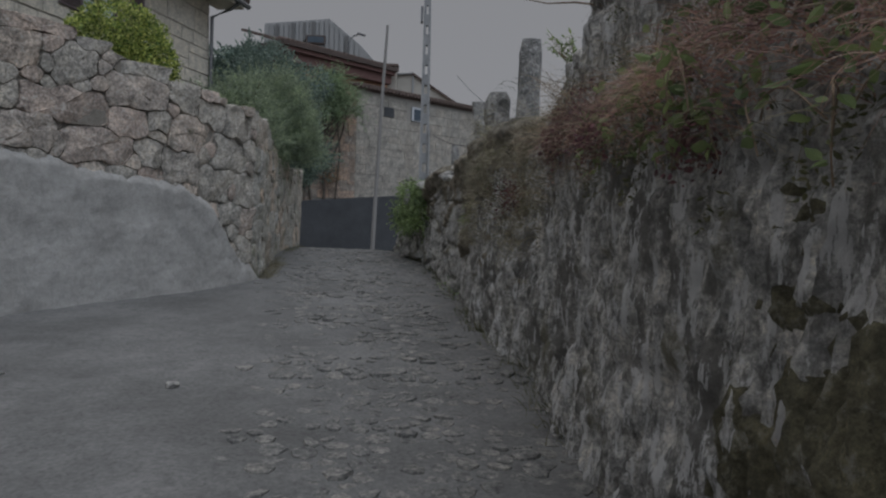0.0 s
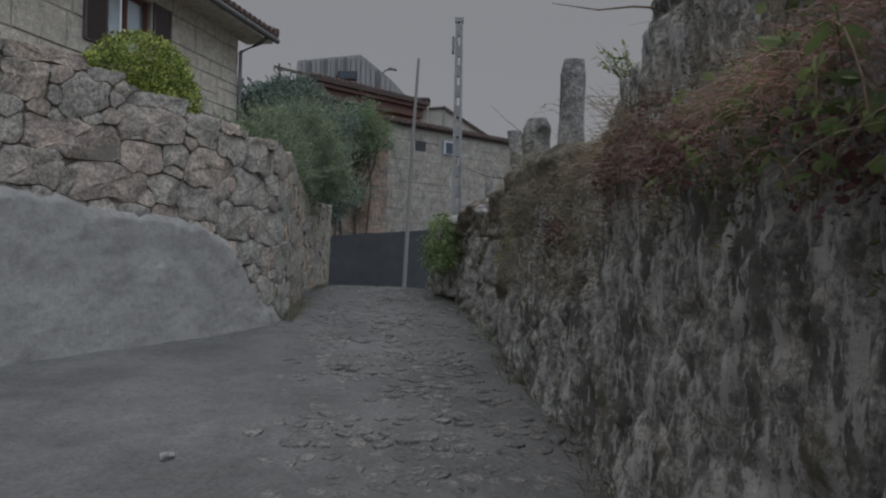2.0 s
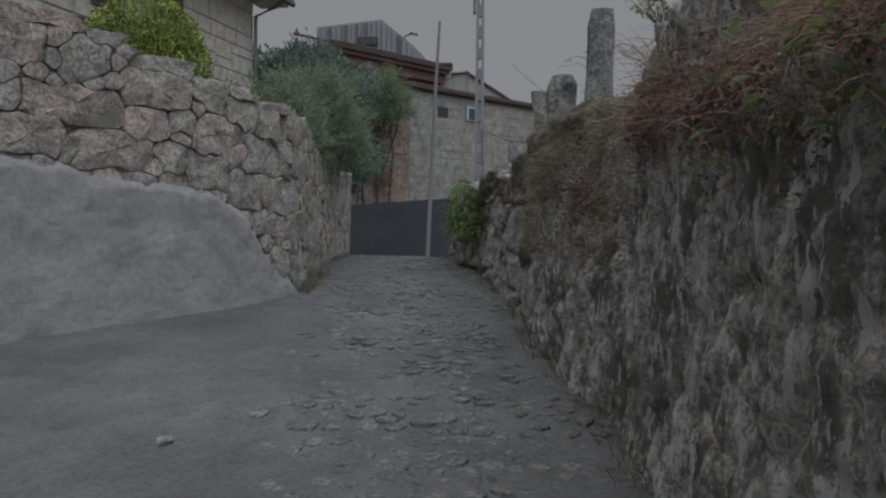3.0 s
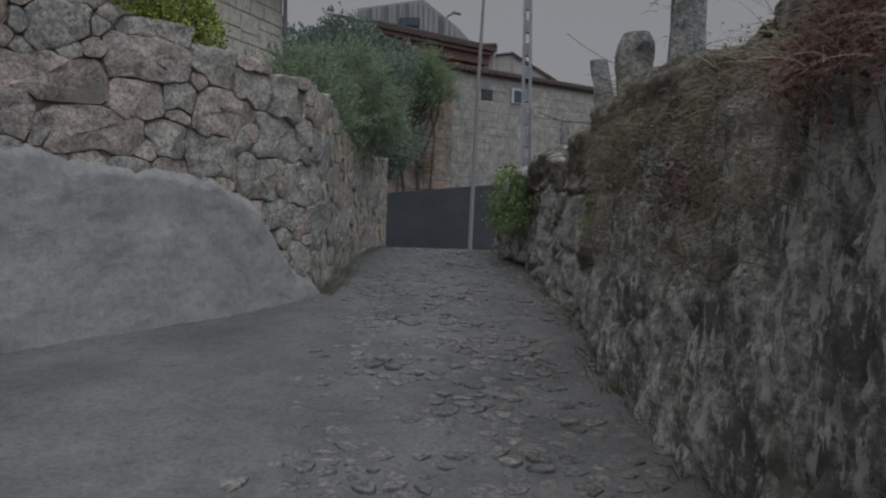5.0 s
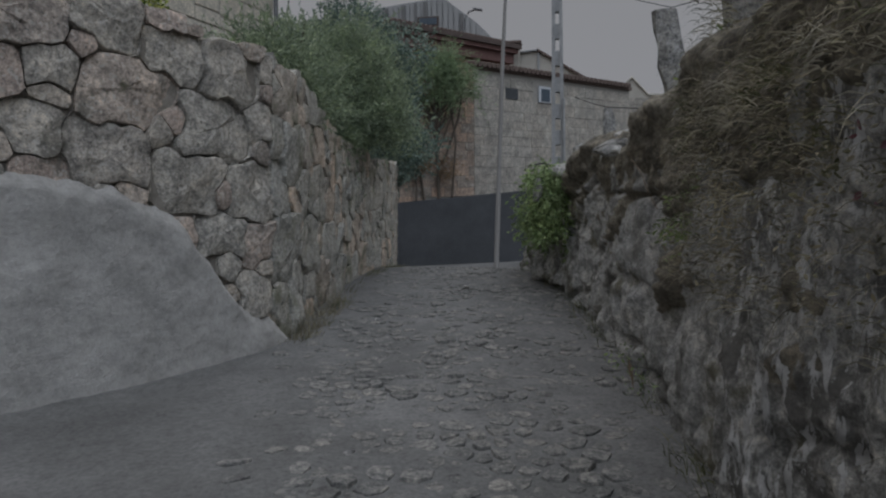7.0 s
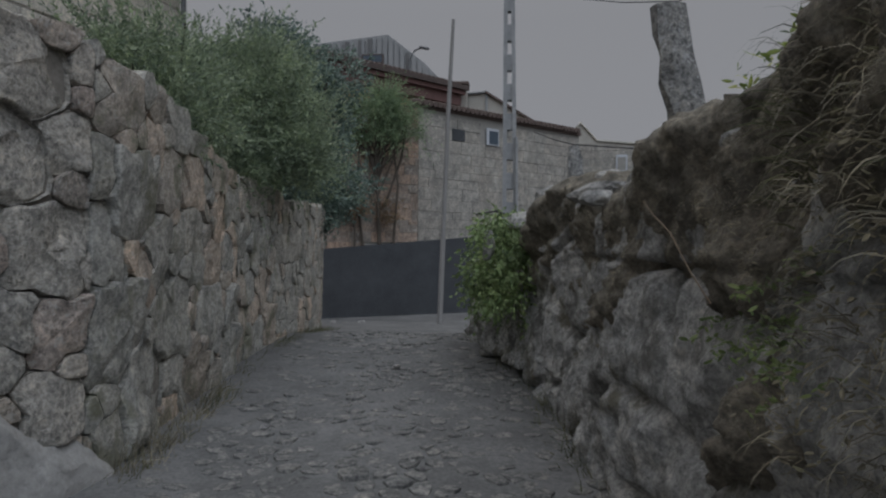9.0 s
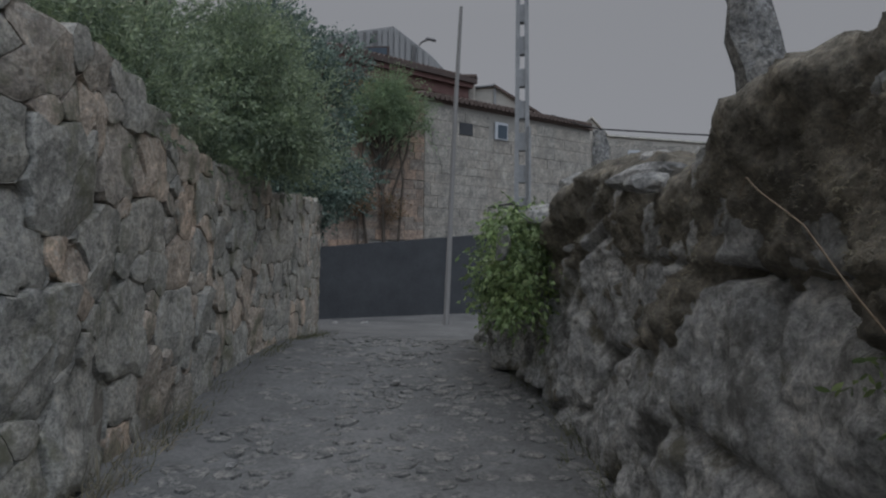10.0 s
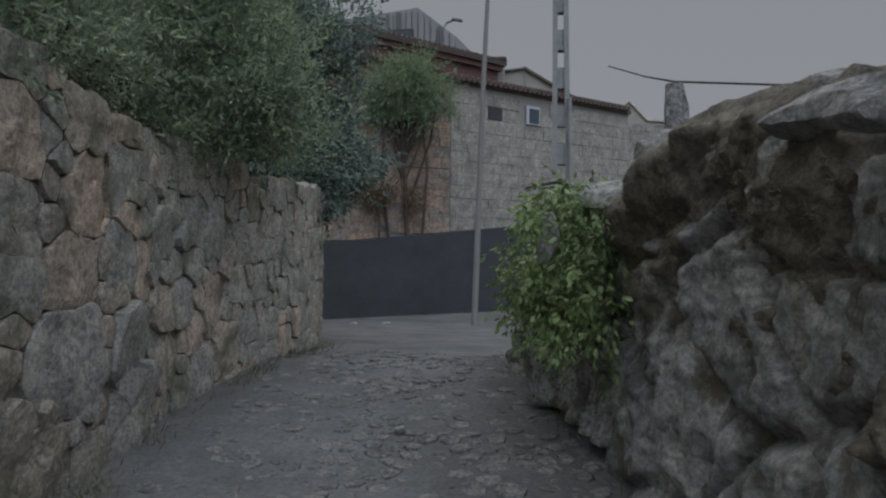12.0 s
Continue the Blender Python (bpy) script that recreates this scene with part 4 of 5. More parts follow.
def bush(name, blobs, n, size, mat, label, category, trunk, slim=0.45, droop=0.0, shell=0.5, vary=0.45, limbs=9, fold=0.25, loose=0.12, spray=None):
    at = trunk[0]
    ob = thing(name, at, label, category)
    bm = bmesh.new()
    tube_bm([trunk[0], (Vector(trunk[0]) + Vector(trunk[1])) / 2 + Vector((0.03, -0.02, 0)), trunk[1]], [trunk[2], trunk[2] * 0.85, trunk[2] * 0.6], 8, bm)
    for b in [blobs[i % len(blobs)] for i in range(limbs)]:
        e = Vector(b[:3]) + Vector(rng.normal(0, 0.35, 3)) * min(b[3:])
        s = Vector(trunk[1]).lerp(Vector(trunk[0]), rng.uniform(0, 0.5))
        m = s.lerp(e, 0.5) + Vector(rng.normal(0, 0.05, 3))
        tube_bm([s, m, e], [trunk[2] * 0.5, trunk[2] * 0.3, trunk[2] * 0.1], 5, bm)
    part("trunk", bm, M_BARK, ob)
    P, N = blob_points(blobs, n, rng, shell, loose)
    if spray:
        P2, N2 = shoots(blobs, *spray)
        P, N = np.vstack([P, P2]), np.vstack([N, N2])
    leaves("crown", P, N, size, mat, ob, slim, rng, fold, droop, vary)
    return ob


def lumps(centre, r, n, small):
    """Overlapping lumps that make an uneven crown."""
    out = []
    for _ in range(n):
        d = rng.normal(size=3)
        d /= np.linalg.norm(d)
        k = rng.uniform(0.35, 0.85)
        f = rng.uniform(0.7, 1.35)
        out.append((centre[0] + d[0] * r[0] * k, centre[1] + d[1] * r[1] * k, centre[2] + d[2] * r[2] * k, small * f, small * f, small * f * 0.9))
    return out


bush("golden_shrub", [(-4.2, 8.95, 3.18, .62, .62, .56), (-4.05, 9.2, 3.0, .5, .5, .42), (-4.35, 8.7, 3.05, .5, .5, .42)] + lumps((-4.2, 8.95, 3.2), (.58, .58, .5), 10, 0.24),
     26000, 0.034, M_LEAF_GOLD, "clipped round golden-green shrub behind the wall", "shrub", ((-4.2, 8.95, 2.2), (-4.2, 8.95, 2.8), 0.05), 0.6, shell=0.75, loose=0.04, spray=(260, 0.10, 10, 0.4))
bush("grey_green_shrub", lumps((-3.15, 10.6, 2.62), (.6, 1.1, .5), 22, 0.27) + lumps((-2.78, 10.8, 2.27), (.28, 1.3, .24), 14, 0.19) + lumps((-3.1, 12.6, 2.8), (.75, 1.05, .8), 32, 0.30)
     + lumps((-2.55, 12.6, 2.3), (.35, .95, .38), 16, 0.2) + lumps((-3.15, 11.6, 2.08), (.35, 2.0, .12), 16, 0.2),
     72000, 0.037, M_LEAF_SHRUB, "loose grey-green shrub hanging over the lane wall", "shrub", ((-3.6, 11.6, 1.7), (-3.5, 11.6, 2.4), 0.06), 0.30, 0.05, 0.3, limbs=40, loose=0.16, spray=(1700, 0.34, 22, 0.75))
bush("dark_evergreen_tree", lumps((-3.86, 16.0, 3.3), (1.05, 1.2, 1.75), 44, 0.42) + lumps((-3.2, 15.8, 2.2), (.6, .6, .6), 14, 0.32),
     60000, 0.05, M_LEAF_DARK, "dark glossy-leaved evergreen tree above the lane", "tree", ((-3.9, 16.2, 0.0), (-3.8, 16.2, 3.0), 0.11), 0.5, 0.0, 0.45, limbs=26, spray=(500, 0.3, 16, 0.5))
bush("dark_evergreen_tree", lumps((-6.25, 19.8, 4.35), (1.75, 1.3, 1.3), 34, 0.5),
     24000, 0.10, M_LEAF_DARK, "taller dark evergreen tree beside the house corner", "tree", ((-6.0, 19.8, -0.5), (-6.0, 19.8, 4.0), 0.12), 0.5, 0.0, 0.45, limbs=18, spray=(260, 0.4, 12, 0.9))
bush("light_green_tree", lumps((-4.75, 26.25, 5.6), (1.0, .7, .75), 16, 0.30) + lumps((-3.75, 26.1, 5.0), (.75, .4, .5), 12, 0.24) + lumps((-5.4, 26.1, 5.0), (.6, .4, .7), 10, 0.28) + lumps((-4.4, 26.1, 4.6), (.9, .3, .3), 8, 0.2),
     19000, 0.065, M_LEAF_LIGHT, "small feathery light-green tree with bare stems", "tree", ((-4.55, 26.42, 1.3), (-4.7, 26.35, 4.3), 0.06), 0.26, 0.25, 0.2, limbs=34, spray=(1100, 0.6, 16, 0.2), loose=0.25)

tree = bpy.data.objects["light_green_tree"]
for foot, bend, tip in (((-4.15, 26.5, 1.3), (-4.0, 26.45, 3.2), (-4.2, 26.3, 5.0)), ((-5.0, 26.2, 1.2), (-5.2, 26.15, 3.0), (-5.1, 26.2, 5.0)), ((-4.4, 26.45, 2.6), (-3.9, 26.4, 4.0), (-3.7, 26.2, 5.0))):
    part("stem", tube_bm([foot, bend, tip], [0.045, 0.038, 0.02], 6), M_BARK, tree)

M_LEAF_RUST = leaf_mat("rusty_leaf", [(0.20, 0.125, 0.08), (0.27, 0.175, 0.11), (0.19, 0.15, 0.09), (0.14, 0.13, 0.07)], 0.7, 0.3)
bush("rusty_bush", lumps((-5.3, 25.75, 2.6), (.9, .25, .4), 14, 0.2) + lumps((-4.3, 26.45, 2.5), (.5, .2, .5), 10, 0.16), 3600, 0.06, M_LEAF_RUST,
     "dry rust-brown bush spilling over the ochre wall", "bush", ((-5.2, 25.85, 1.25), (-5.2, 25.8, 2.4), 0.03), 0.4, 0.3, 0.2, spray=(120, 0.3, 8, 0.5))

# ---- far end of the lane ----
def slab_bm(a, b, z0a, z0b, z1a, z1b, thick, bm=None):
    """A wall from a to b in plan, with its heights at both ends; it is thick behind its face."""
    bm = bm or bmesh.new()
    d = Vector((b[0] - a[0], b[1] - a[1], 0)).normalized()
    nb = Vector((-d.y, d.x, 0)) * thick
    vs = []
    for off in (Vector(), nb):
        for p, z in ((a, z0a), (b, z0b), (b, z1b), (a, z1a)):
            vs.append(bm.verts.new(Vector((p[0], p[1], z)) + off))
    for f in ((0, 1, 2, 3), (4, 7, 6, 5), (0, 4, 5, 1), (1, 5, 6, 2), (2, 6, 7, 3), (3, 7, 4, 0)):
        bm.faces.new([vs[i] for i in f])
    return bm


wall_end = tagged(part("wall_end", slab_bm((-10, 22.5), (-1.2, 28.3), -1.5, -1.5, 0.85, 1.72, 0.6), M_CEMENT_DARK), "dark cement retaining wall at the lane's end", "wall", kind="structure")


def ashlars(parent, a, b, z0, z1, mat, rng, hrange, wrange, holes=(), limit=300, lean=0.0):
    """Coursed blocks on a wall face from a to b; z0 and z1 are heights at both ends."""
    d = Vector((b[0] - a[0], b[1] - a[1], 0))
    L = d.length
    d.normalize()
    nf = Vector((d.y, -d.x, 0))
    m0 = Matrix(((d.x, -nf.x, 0), (d.y, -nf.y, 0), (0, 0, 1))).to_4x4()
    lo, hi = min(z0), max(z1)
    z = lo
    while z < hi:
        h = rng.uniform(*hrange)
        x = rng.uniform(-0.4, 0)
        while x < L:
            w = rng.uniform(*wrange)
            x0, x1 = max(x, 0), min(x + w, L)
            u = (x0 + x1) / 2 / L
            bot, top = z0[0] + (z0[1] - z0[0]) * u, z1[0] + (z1[1] - z1[0]) * u
            if x1 - x0 > 0.08 and z + h * 0.5 > bot and z + h * 0.6 < top and not any(hx0 - 0.05 < (x0 + x1) / 2 < hx1 + 0.05 and hz0 - 0.1 < z + h / 2 < hz1 + 0.1 for hx0, hx1, hz0, hz1 in holes):
                q = Vector((a[0], a[1], 0)) + d * (x0 + x1) / 2 + nf * rng.uniform(-0.012, 0.012)
                hh = min(h, top - z)
                part("ashlar", box_bm(x1 - x0 - rng.uniform(0.003, 0.010), 0.08, hh - rng.uniform(0.003, 0.010), Matrix.Translation((q.x, q.y, z + hh / 2)) @ m0, 0.004), mat, parent)
            x += w
        z += h


rng = np.random.default_rng(31)
lower_house = thing("lower_stone_house", (-3.6, 28.0, 1.4), "low grey granite house with tiled coping", "house")
bm = slab_bm((-3.62, 27.95), (2.05, 34.15), 0.4, 0.4, 5.85, 5.85, 0.5)
slab_bm((-7.0, 29.6), (-3.62, 27.95), 0.4, 0.4, 5.2, 5.85, 0.5, bm)
slab_bm((2.05, 34.15), (-1.5, 39.0), 0.4, 0.4, 5.85, 5.85, 0.5, bm)
lw = part("wall", bm, M_FAR_JOINT, lower_house)
ashlars(lw, (-3.62, 27.95), (2.05, 34.15), (1.5, 1.6), (5.8, 5.8), M_FAR_ASHLAR, rng, (0.26, 0.46), (0.35, 1.2), holes=((3.0, 3.75, 4.9, 5.6),))
fd = Vector((5.67, 6.2, 0)).normalized()
fn = Vector((fd.y, -fd.x, 0))
FM = Matrix(((fd.x, -fn.x, 0), (fd.y, -fn.y, 0), (0, 0, 1))).to_4x4()
fp = lambda a, z, o=0.0: Matrix.Translation(Vector((-3.62, 27.95, z)) + fd * a + fn * o) @ FM
w1 = part("window", box_bm(0.62, 0.06, 0.6, fp(3.38, 5.25, 0.06), 0.01), M_WHITE, lower_house, "small white-framed window")
part("pane", box_bm(0.44, 0.012, 0.46, fp(3.41, 5.23, 0.098)), M_FAR_PANE, w1, "dark blue-grey pane")
w2 = part("window", box_bm(0.6, 0.06, 0.4, fp(1.75, 5.15, 0.03), 0.01), M_CEMENT_DARK, lower_house, "small dark vent opening")
rf = part("roof", slab_bm((-3.75, 27.8), (2.15, 34.1), 5.85, 5.85, 5.98, 5.98, 2.6), M_TILE, lower_house)
for i in range(40):
    q = fp(-0.1 + i * 0.21, 6.0)
    part("coping_tile", tube_bm([q @ Vector((0, -0.26, 0)), q @ Vector((0, 0.3, 0.08))], [0.1, 0.09], 7), M_TILE, rf)

red_wall = tagged(part("wall_ochre", slab_bm((-10.2, 22.75), (-3.55, 27.45), 0.3, 0.9, 3.6, 3.6, 0.7), M_FAR_JOINT), "ochre granite block wall above the cement wall", "wall", kind="structure")
ashlars(red_wall, (-9.2, 23.45), (-3.55, 27.45), (0.95, 1.5), (3.3, 3.3), M_RED_ASHLAR, rng, (0.16, 0.34), (0.2, 0.8))
high_wall = tagged(part("wall_ochre_high", slab_bm((-6.6, 25.3), (-3.55, 27.452), 3.3, 3.3, 4.9, 5.75, 0.66), M_RED_RENDER), "rust-stained rendered wall above the ochre blocks", "wall", kind="structure")
ashlars(high_wall, (-4.9, 26.495), (-3.55, 27.452), (3.3, 3.3), (4.5, 5.2), M_RED_ASHLAR, rng, (0.18, 0.34), (0.2, 0.7))

upper = thing("upper_house", (-5.0, 31.0, 3.0), "ochre rendered house with red-brown eaves and tiled roof", "house")
bm = slab_bm((-6.6, 30.35), (-2.9, 34.6), 1.0, 1.0, 7.4, 7.4, 0.4)
slab_bm((-10.2, 33.5), (-6.6, 30.35), 1.0, 1.0, 7.6, 7.6, 0.4, bm)
part("wall", bm, M_OCHRE, upper)
part("fascia", slab_bm((-6.65, 29.44), (-2.75, 34.1), 7.15, 7.15, 7.56, 7.56, 1.6), M_FASCIA, upper, "red-brown painted eaves band")
part("cornice", slab_bm((-6.72, 29.09), (-2.55, 34.08), 7.562, 7.562, 7.74, 7.74, 1.7), M_FASCIA, upper, "stepped red-brown cornice")
part("gutter_board", slab_bm((-6.78, 28.85), (-2.40, 34.07), 7.742, 7.742, 7.93, 7.93, 1.8), M_DARK_WOOD, upper, "dark brown gutter board")
chimney = part("chimney", box_bm(0.62, 0.5, 1.7, pose(-2.85, 34.75, 7.25), 0.03), M_BEIGE, upper, "squat rendered chimney")
part("cap", box_bm(0.78, 0.64, 0.12, pose(-2.85, 34.75, 8.16), 0.02), M_TILE, chimney)
bm = bmesh.new()
ud = Vector((4.32, 5.25, 0)).normalized()
un = Vector((ud.y, -ud.x, 0))
UM = Matrix(((ud.x, -un.x, 0), (ud.y, -un.y, 0), (0, 0, 1))).to_4x4()
up_ = lambda a, z, o=0.0: Matrix.Translation(Vector((-7.25, 28.8, z)) + ud * a + un * o) @ UM
box_bm(6.3, 3.4, 0.12, up_(3.65, 8.3, -1.3) @ pose(0, 0, 0, 16), bm=bm)
rfu = part("roof", bm, M_TILE, upper)
for i in range(28):
    q = up_(0.56 + i * 0.22, 7.9, 0.32)
    part("eave_tile", tube_bm([q @ Vector((0, 0, 0)), q @ Vector((0, 0.6, 0.17))], [0.11, 0.10], 7), M_TILE, rfu)

barn = thing("board_clad_barn", (-6.0, 36, 3.0), "weathered board-clad gable above the roofs", "barn")
bm = bmesh.new()
prof = [(-9.2, 4.0), (-9.2, 10.05), (-6.0, 10.4), (-4.4, 9.15), (-3.2, 7.9), (-3.2, 4.0)]
f0 = [bm.verts.new((x, 35.0, z)) for x, z in prof]
f1 = [bm.verts.new((x, 41.0, z)) for x, z in prof]
bm.faces.new(f0)
bm.faces.new(f1[::-1])
for i in range(6):
    bm.faces.new((f0[i], f0[(i + 1) % 6], f1[(i + 1) % 6], f1[i]))
barn_wall = part("wall", bm, M_BOARD, barn)
for i in range(24):
    x = -9.1 + i * 0.25
    top = float(np.interp(x, [-9.2, -6.0, -4.4, -3.2], [10.05, 10.4, 9.15, 7.9]))
    part("board", box_bm(0.2, 0.05, top - 4.4, pose(x, 34.96 - 0.02 * (i % 2), (top + 4.2) / 2), 0.01), M_BOARD, barn_wall)
barn_window = part("window", box_bm(0.95, 0.10, 0.42, pose(-6.62, 34.86, 9.32), 0.01), M_DARK_WOOD, barn, "low dark-framed window")
part("pane", box_bm(0.80, 0.02, 0.28, pose(-6.62, 34.80, 9.32)), M_FAR_PANE, barn_window)
# short dark upright strips over the boards near the gable's top
M_SHEET = plain_mat("dark_sheet", (0.10, 0.10, 0.098), (0.16, 0.158, 0.15), 4, 0.8, 0.2, stretch=(1, 1, 0.1))
for x, w in ((-8.55, 0.16), (-7.75, 0.2), (-7.2, 0.13), (-6.75, 0.2), (-5.1, 0.16)):
    top = float(np.interp(x, [-9.2, -6.0, -4.4, -3.2], [10.05, 10.4, 9.15, 7.9]))
    part("dark_board", box_bm(w, 0.03, 0.9, pose(x, 34.885, top - 0.56), 0.005), M_SHEET, barn_wall, "narrow dark upright board on the gable")
shed = thing("grey_shed", (-1.7, 35, 3.0), "small grey gabled shed behind the roofs", "shed")
bm = bmesh.new()
prof = [(-2.6, 4.0), (-2.6, 7.78), (-1.75, 7.86), (0.85, 6.25), (0.85, 4.0)]
f0 = [bm.verts.new((x, 35.2, z)) for x, z in prof]
f1 = [bm.verts.new((x, 38.0, z)) for x, z in prof]
bm.faces.new(f0)
bm.faces.new(f1[::-1])
for i in range(5):
    bm.faces.new((f0[i], f0[(i + 1) % 5], f1[(i + 1) % 5], f1[i]))
part("wall", bm, M_BEIGE, shed)
part("corner_post", box_bm(0.10, 0.08, 3.8, pose(-1.75, 35.17, 5.93), 0.01), M_BOARD, shed)
shed_roof = part("roof", slab_bm((-1.80, 35.05), (0.95, 35.05), 7.87, 6.15, 7.97, 6.25, 3.1), M_TILE, shed, "thin brown tiled roof slope")
part("ridge_board", box_bm(0.92, 3.1, 0.07, pose(-2.2, 36.6, 7.87, 0, -5.0), 0.01), M_BOARD, shed_roof)

far_house = thing("far_stone_house", (4.0, 38.0, 3.0), "pale stone house end with a low side wall", "house")
bm = bmesh.new()
prof = [(1.7, 3.0), (1.7, 6.3), (2.45, 7.02), (3.2, 6.2), (7.5, 5.85), (7.5, 3.0)]
f0 = [bm.verts.new((x, 38.0, z)) for x, z in prof]
f1 = [bm.verts.new((x, 42.0, z)) for x, z in prof]
bm.faces.new(f0)
bm.faces.new(f1[::-1])
for i in range(6):
    bm.faces.new((f0[i], f0[(i + 1) % 6], f1[(i + 1) % 6], f1[i]))
far_wall = part("wall", bm, M_BEIGE, far_house)
ashlars(far_wall, (1.7, 37.98), (7.5, 37.98), (3.6, 3.6), (6.15, 5.8), M_FAR_ASHLAR, rng, (0.24, 0.4), (0.35, 1.0))
for (xa, za), (xb, zb) in zip(prof[1:4], prof[2:5]):
    part("coping", slab_bm((xa, 37.9), (xb, 37.9), za + 0.01, zb + 0.01, za + 0.08, zb + 0.08, 0.5), M_ASHLAR, far_house)
white_window = part("window", box_bm(0.50, 0.06, 0.75, pose(4.3, 37.9, 5.2), 0.01), M_WHITE, far_house, "white-framed window")
# panel in the wall's mortar grey, added in place of glass to lower contrast
part("pane", box_bm(0.36, 0.02, 0.58, pose(4.3, 37.865, 5.17)), M_FAR_JOINT, white_window, "plain grey panel filling the frame")

# ---- poles, lamp, wires ----
pole = thing("concrete_utility_pole", (-0.49, 16.55, 0.05), "grey perforated concrete utility pole", "utility pole")
PH0, PH1 = -0.2, 6.35
wid = lambda z: 0.26 - 0.016 * (z - PH0)
for sx in (-1, 1):
    bm = bmesh.new()
    box_bm(1, 1, 1, Matrix(), bm=bm)
    for v in bm.verts:
        z = PH1 if v.co.z > 0 else PH0
        w = wid(z)
        v.co = Vector((-0.49 + sx * (w / 2 - 0.03) + (0.06 if v.co.x > 0 else 0) - 0.03 - 0.012 * (z - 2), 16.55 + (0.11 if v.co.y > 0 else -0.11) * w / 0.26, z))
    part("flange", bm, M_CONCRETE, pole)
z = 0.0
while z < PH1 - 0.2:
    w = wid(z)
    part("web", box_bm(w - 0.09, 0.12, 0.26, pose(-0.49 - 0.012 * (z - 2), 16.55, z + 0.13), 0.01), M_CONCRETE, pole)
    z += 0.46
part("cap", box_bm(0.19, 0.16, 0.1, pose(-0.54, 16.55, PH1)), M_CONCRETE, pole)
part("bracket", box_bm(0.05, 0.2, 0.35, pose(-0.66, 16.45, PH1 - 0.6)), M_PIPE, pole, "dark metal bracket")
part("conduit", tube_bm([(-0.36, 16.43, 0.0), (-0.40, 16.43, 3.1)], [0.025, 0.025], 6), M_CONCRETE, pole, "pale plastic conduit")
thin = thing("wooden_pole", (-2.38, 24.0, -0.75), "thin weathered wooden pole", "pole")
part("shaft", tube_bm([(-2.42, 24.0, -0.9), (-2.25, 24.0, 4.5), (-2.12, 24.0, 7.4)], [0.075, 0.062, 0.042], 8), M_WOODPOLE, thin)
lamp = thing("street_lamp", (-4.7, 33.0, 8.2), "small curved street lamp arm above the roof", "street lamp")
part("arm", tube_bm([(-4.85, 33.0, 8.2), (-4.75, 32.95, 8.75), (-4.5, 32.9, 9.1), (-4.2, 32.85, 9.2)], [0.05, 0.045, 0.04, 0.035], 6), M_PIPE, lamp)
part("head", box_bm(0.4, 0.16, 0.1, pose(-4.12, 32.85, 9.18, 0, 12), 0.03), M_PIPE, lamp)

# ---- granite posts on the right wall ----
def granite_post(p0, p1, w, label, rough=0.02):
    ob = thing("granite_post", p0, label, "post", "granite posts on the wall")
    p0, p1 = Vector(p0), Vector(p1)
    bm = bmesh.new()
    n, sides = 9, 10
    rings = []
    for i in range(n + 1):
        t = i / n
        c = p0.lerp(p1, t)
        ring = []
        for k in range(sides):
            a = k * math.tau / sides
            sq = 1 / max(abs(math.cos(a)), abs(math.sin(a))) ** 0.6
            r = w / 2 * sq * (1 - 0.12 * t) * (0.8 if i == n else 1)
            v = c + Vector((math.cos(a) * r, math.sin(a) * r * 0.8, 0))
            v += Vector((noise.noise(v * 5), noise.noise(v * 5 + Vector((7, 0, 0))), 0)) * rough * 2
            ring.append(bm.verts.new(v))
        rings.append(ring)
    for a, b in zip(rings, rings[1:]):
        for k in range(sides):
            bm.faces.new((a[k], a[(k + 1) % sides], b[(k + 1) % sides], b[k]))
    bm.faces.new(rings[0][::-1])
    bm.faces.new(rings[-1])
    part("shaft", bm, M_POST, ob)
    return ob


M_MOSS_HAIR = leaf_mat("moss_hair", [(0.18, 0.165, 0.125), (0.28, 0.255, 0.19), (0.40, 0.365, 0.28)], 0.9)
M_MOSS = stone_mat("brown_green_moss", [(0.21, 0.188, 0.152), (0.19, 0.172, 0.138)], lichen=(0.26, 0.24, 0.20), lichen_at=(0.62, 0.70), dark=(0.095, 0.085, 0.07), dark_at=(0.52, 0.64),
                   crust=(0.24, 0.22, 0.165), specks=0.35, relief=1.0, vivid=0.75)
M_POST = stone_mat("post_granite", [(0.17, 0.167, 0.16), (0.24, 0.236, 0.226)], dark=(0.08, 0.077, 0.07), dark_at=(0.52, 0.66), lichen=(0.42, 0.41, 0.39), crust=(0.36, 0.355, 0.34))
granite_post((0.78, 6.75, 1.75), (0.79, 6.75, 2.93), 0.24, "square dark granite vineyard post", 0.006)
granite_post((0.56, 7.3, 1.8), (0.53, 7.25, 2.50), 0.27, "stout granite post on the wall")
granite_post((0.66, 9.55, 1.5), (0.43, 9.55, 2.74), 0.22, "leaning granite post on the wall")
granite_post((0.20, 12.47, 1.15), (0.167, 12.47, 2.40), 0.17, "short granite post behind the wall top")
wire = thing("cable", (0.5, 9, 2.8), "dark slack cable strung between posts", "cable")
part("strand", tube_bm([(0.50, 7.4, 2.29), (0.49, 8.4, 2.50), (0.48, 9.5, 2.75), (0.32, 10.4, 3.06), (0.14, 11.4, 3.44)], [0.0035] * 5, 5), M_WIRE, wire)
wire_low = thing("cable", (0.17, 12.47, 2.4), "dark slack cable resting on a short post", "cable")
part("strand", tube_bm([(1.45, 12.3, 2.31), (0.8, 12.4, 2.36), (0.167, 12.47, 2.415), (0.0, 12.55, 2.47), (-0.22, 12.7, 2.58)], [0.007, 0.007, 0.007, 0.005, 0.004], 6), M_WIRE, wire_low)
twig = thing("bare_twig", (1.05, 4.0, 2.5), "thin bare twig jutting from the wall block", "twig")
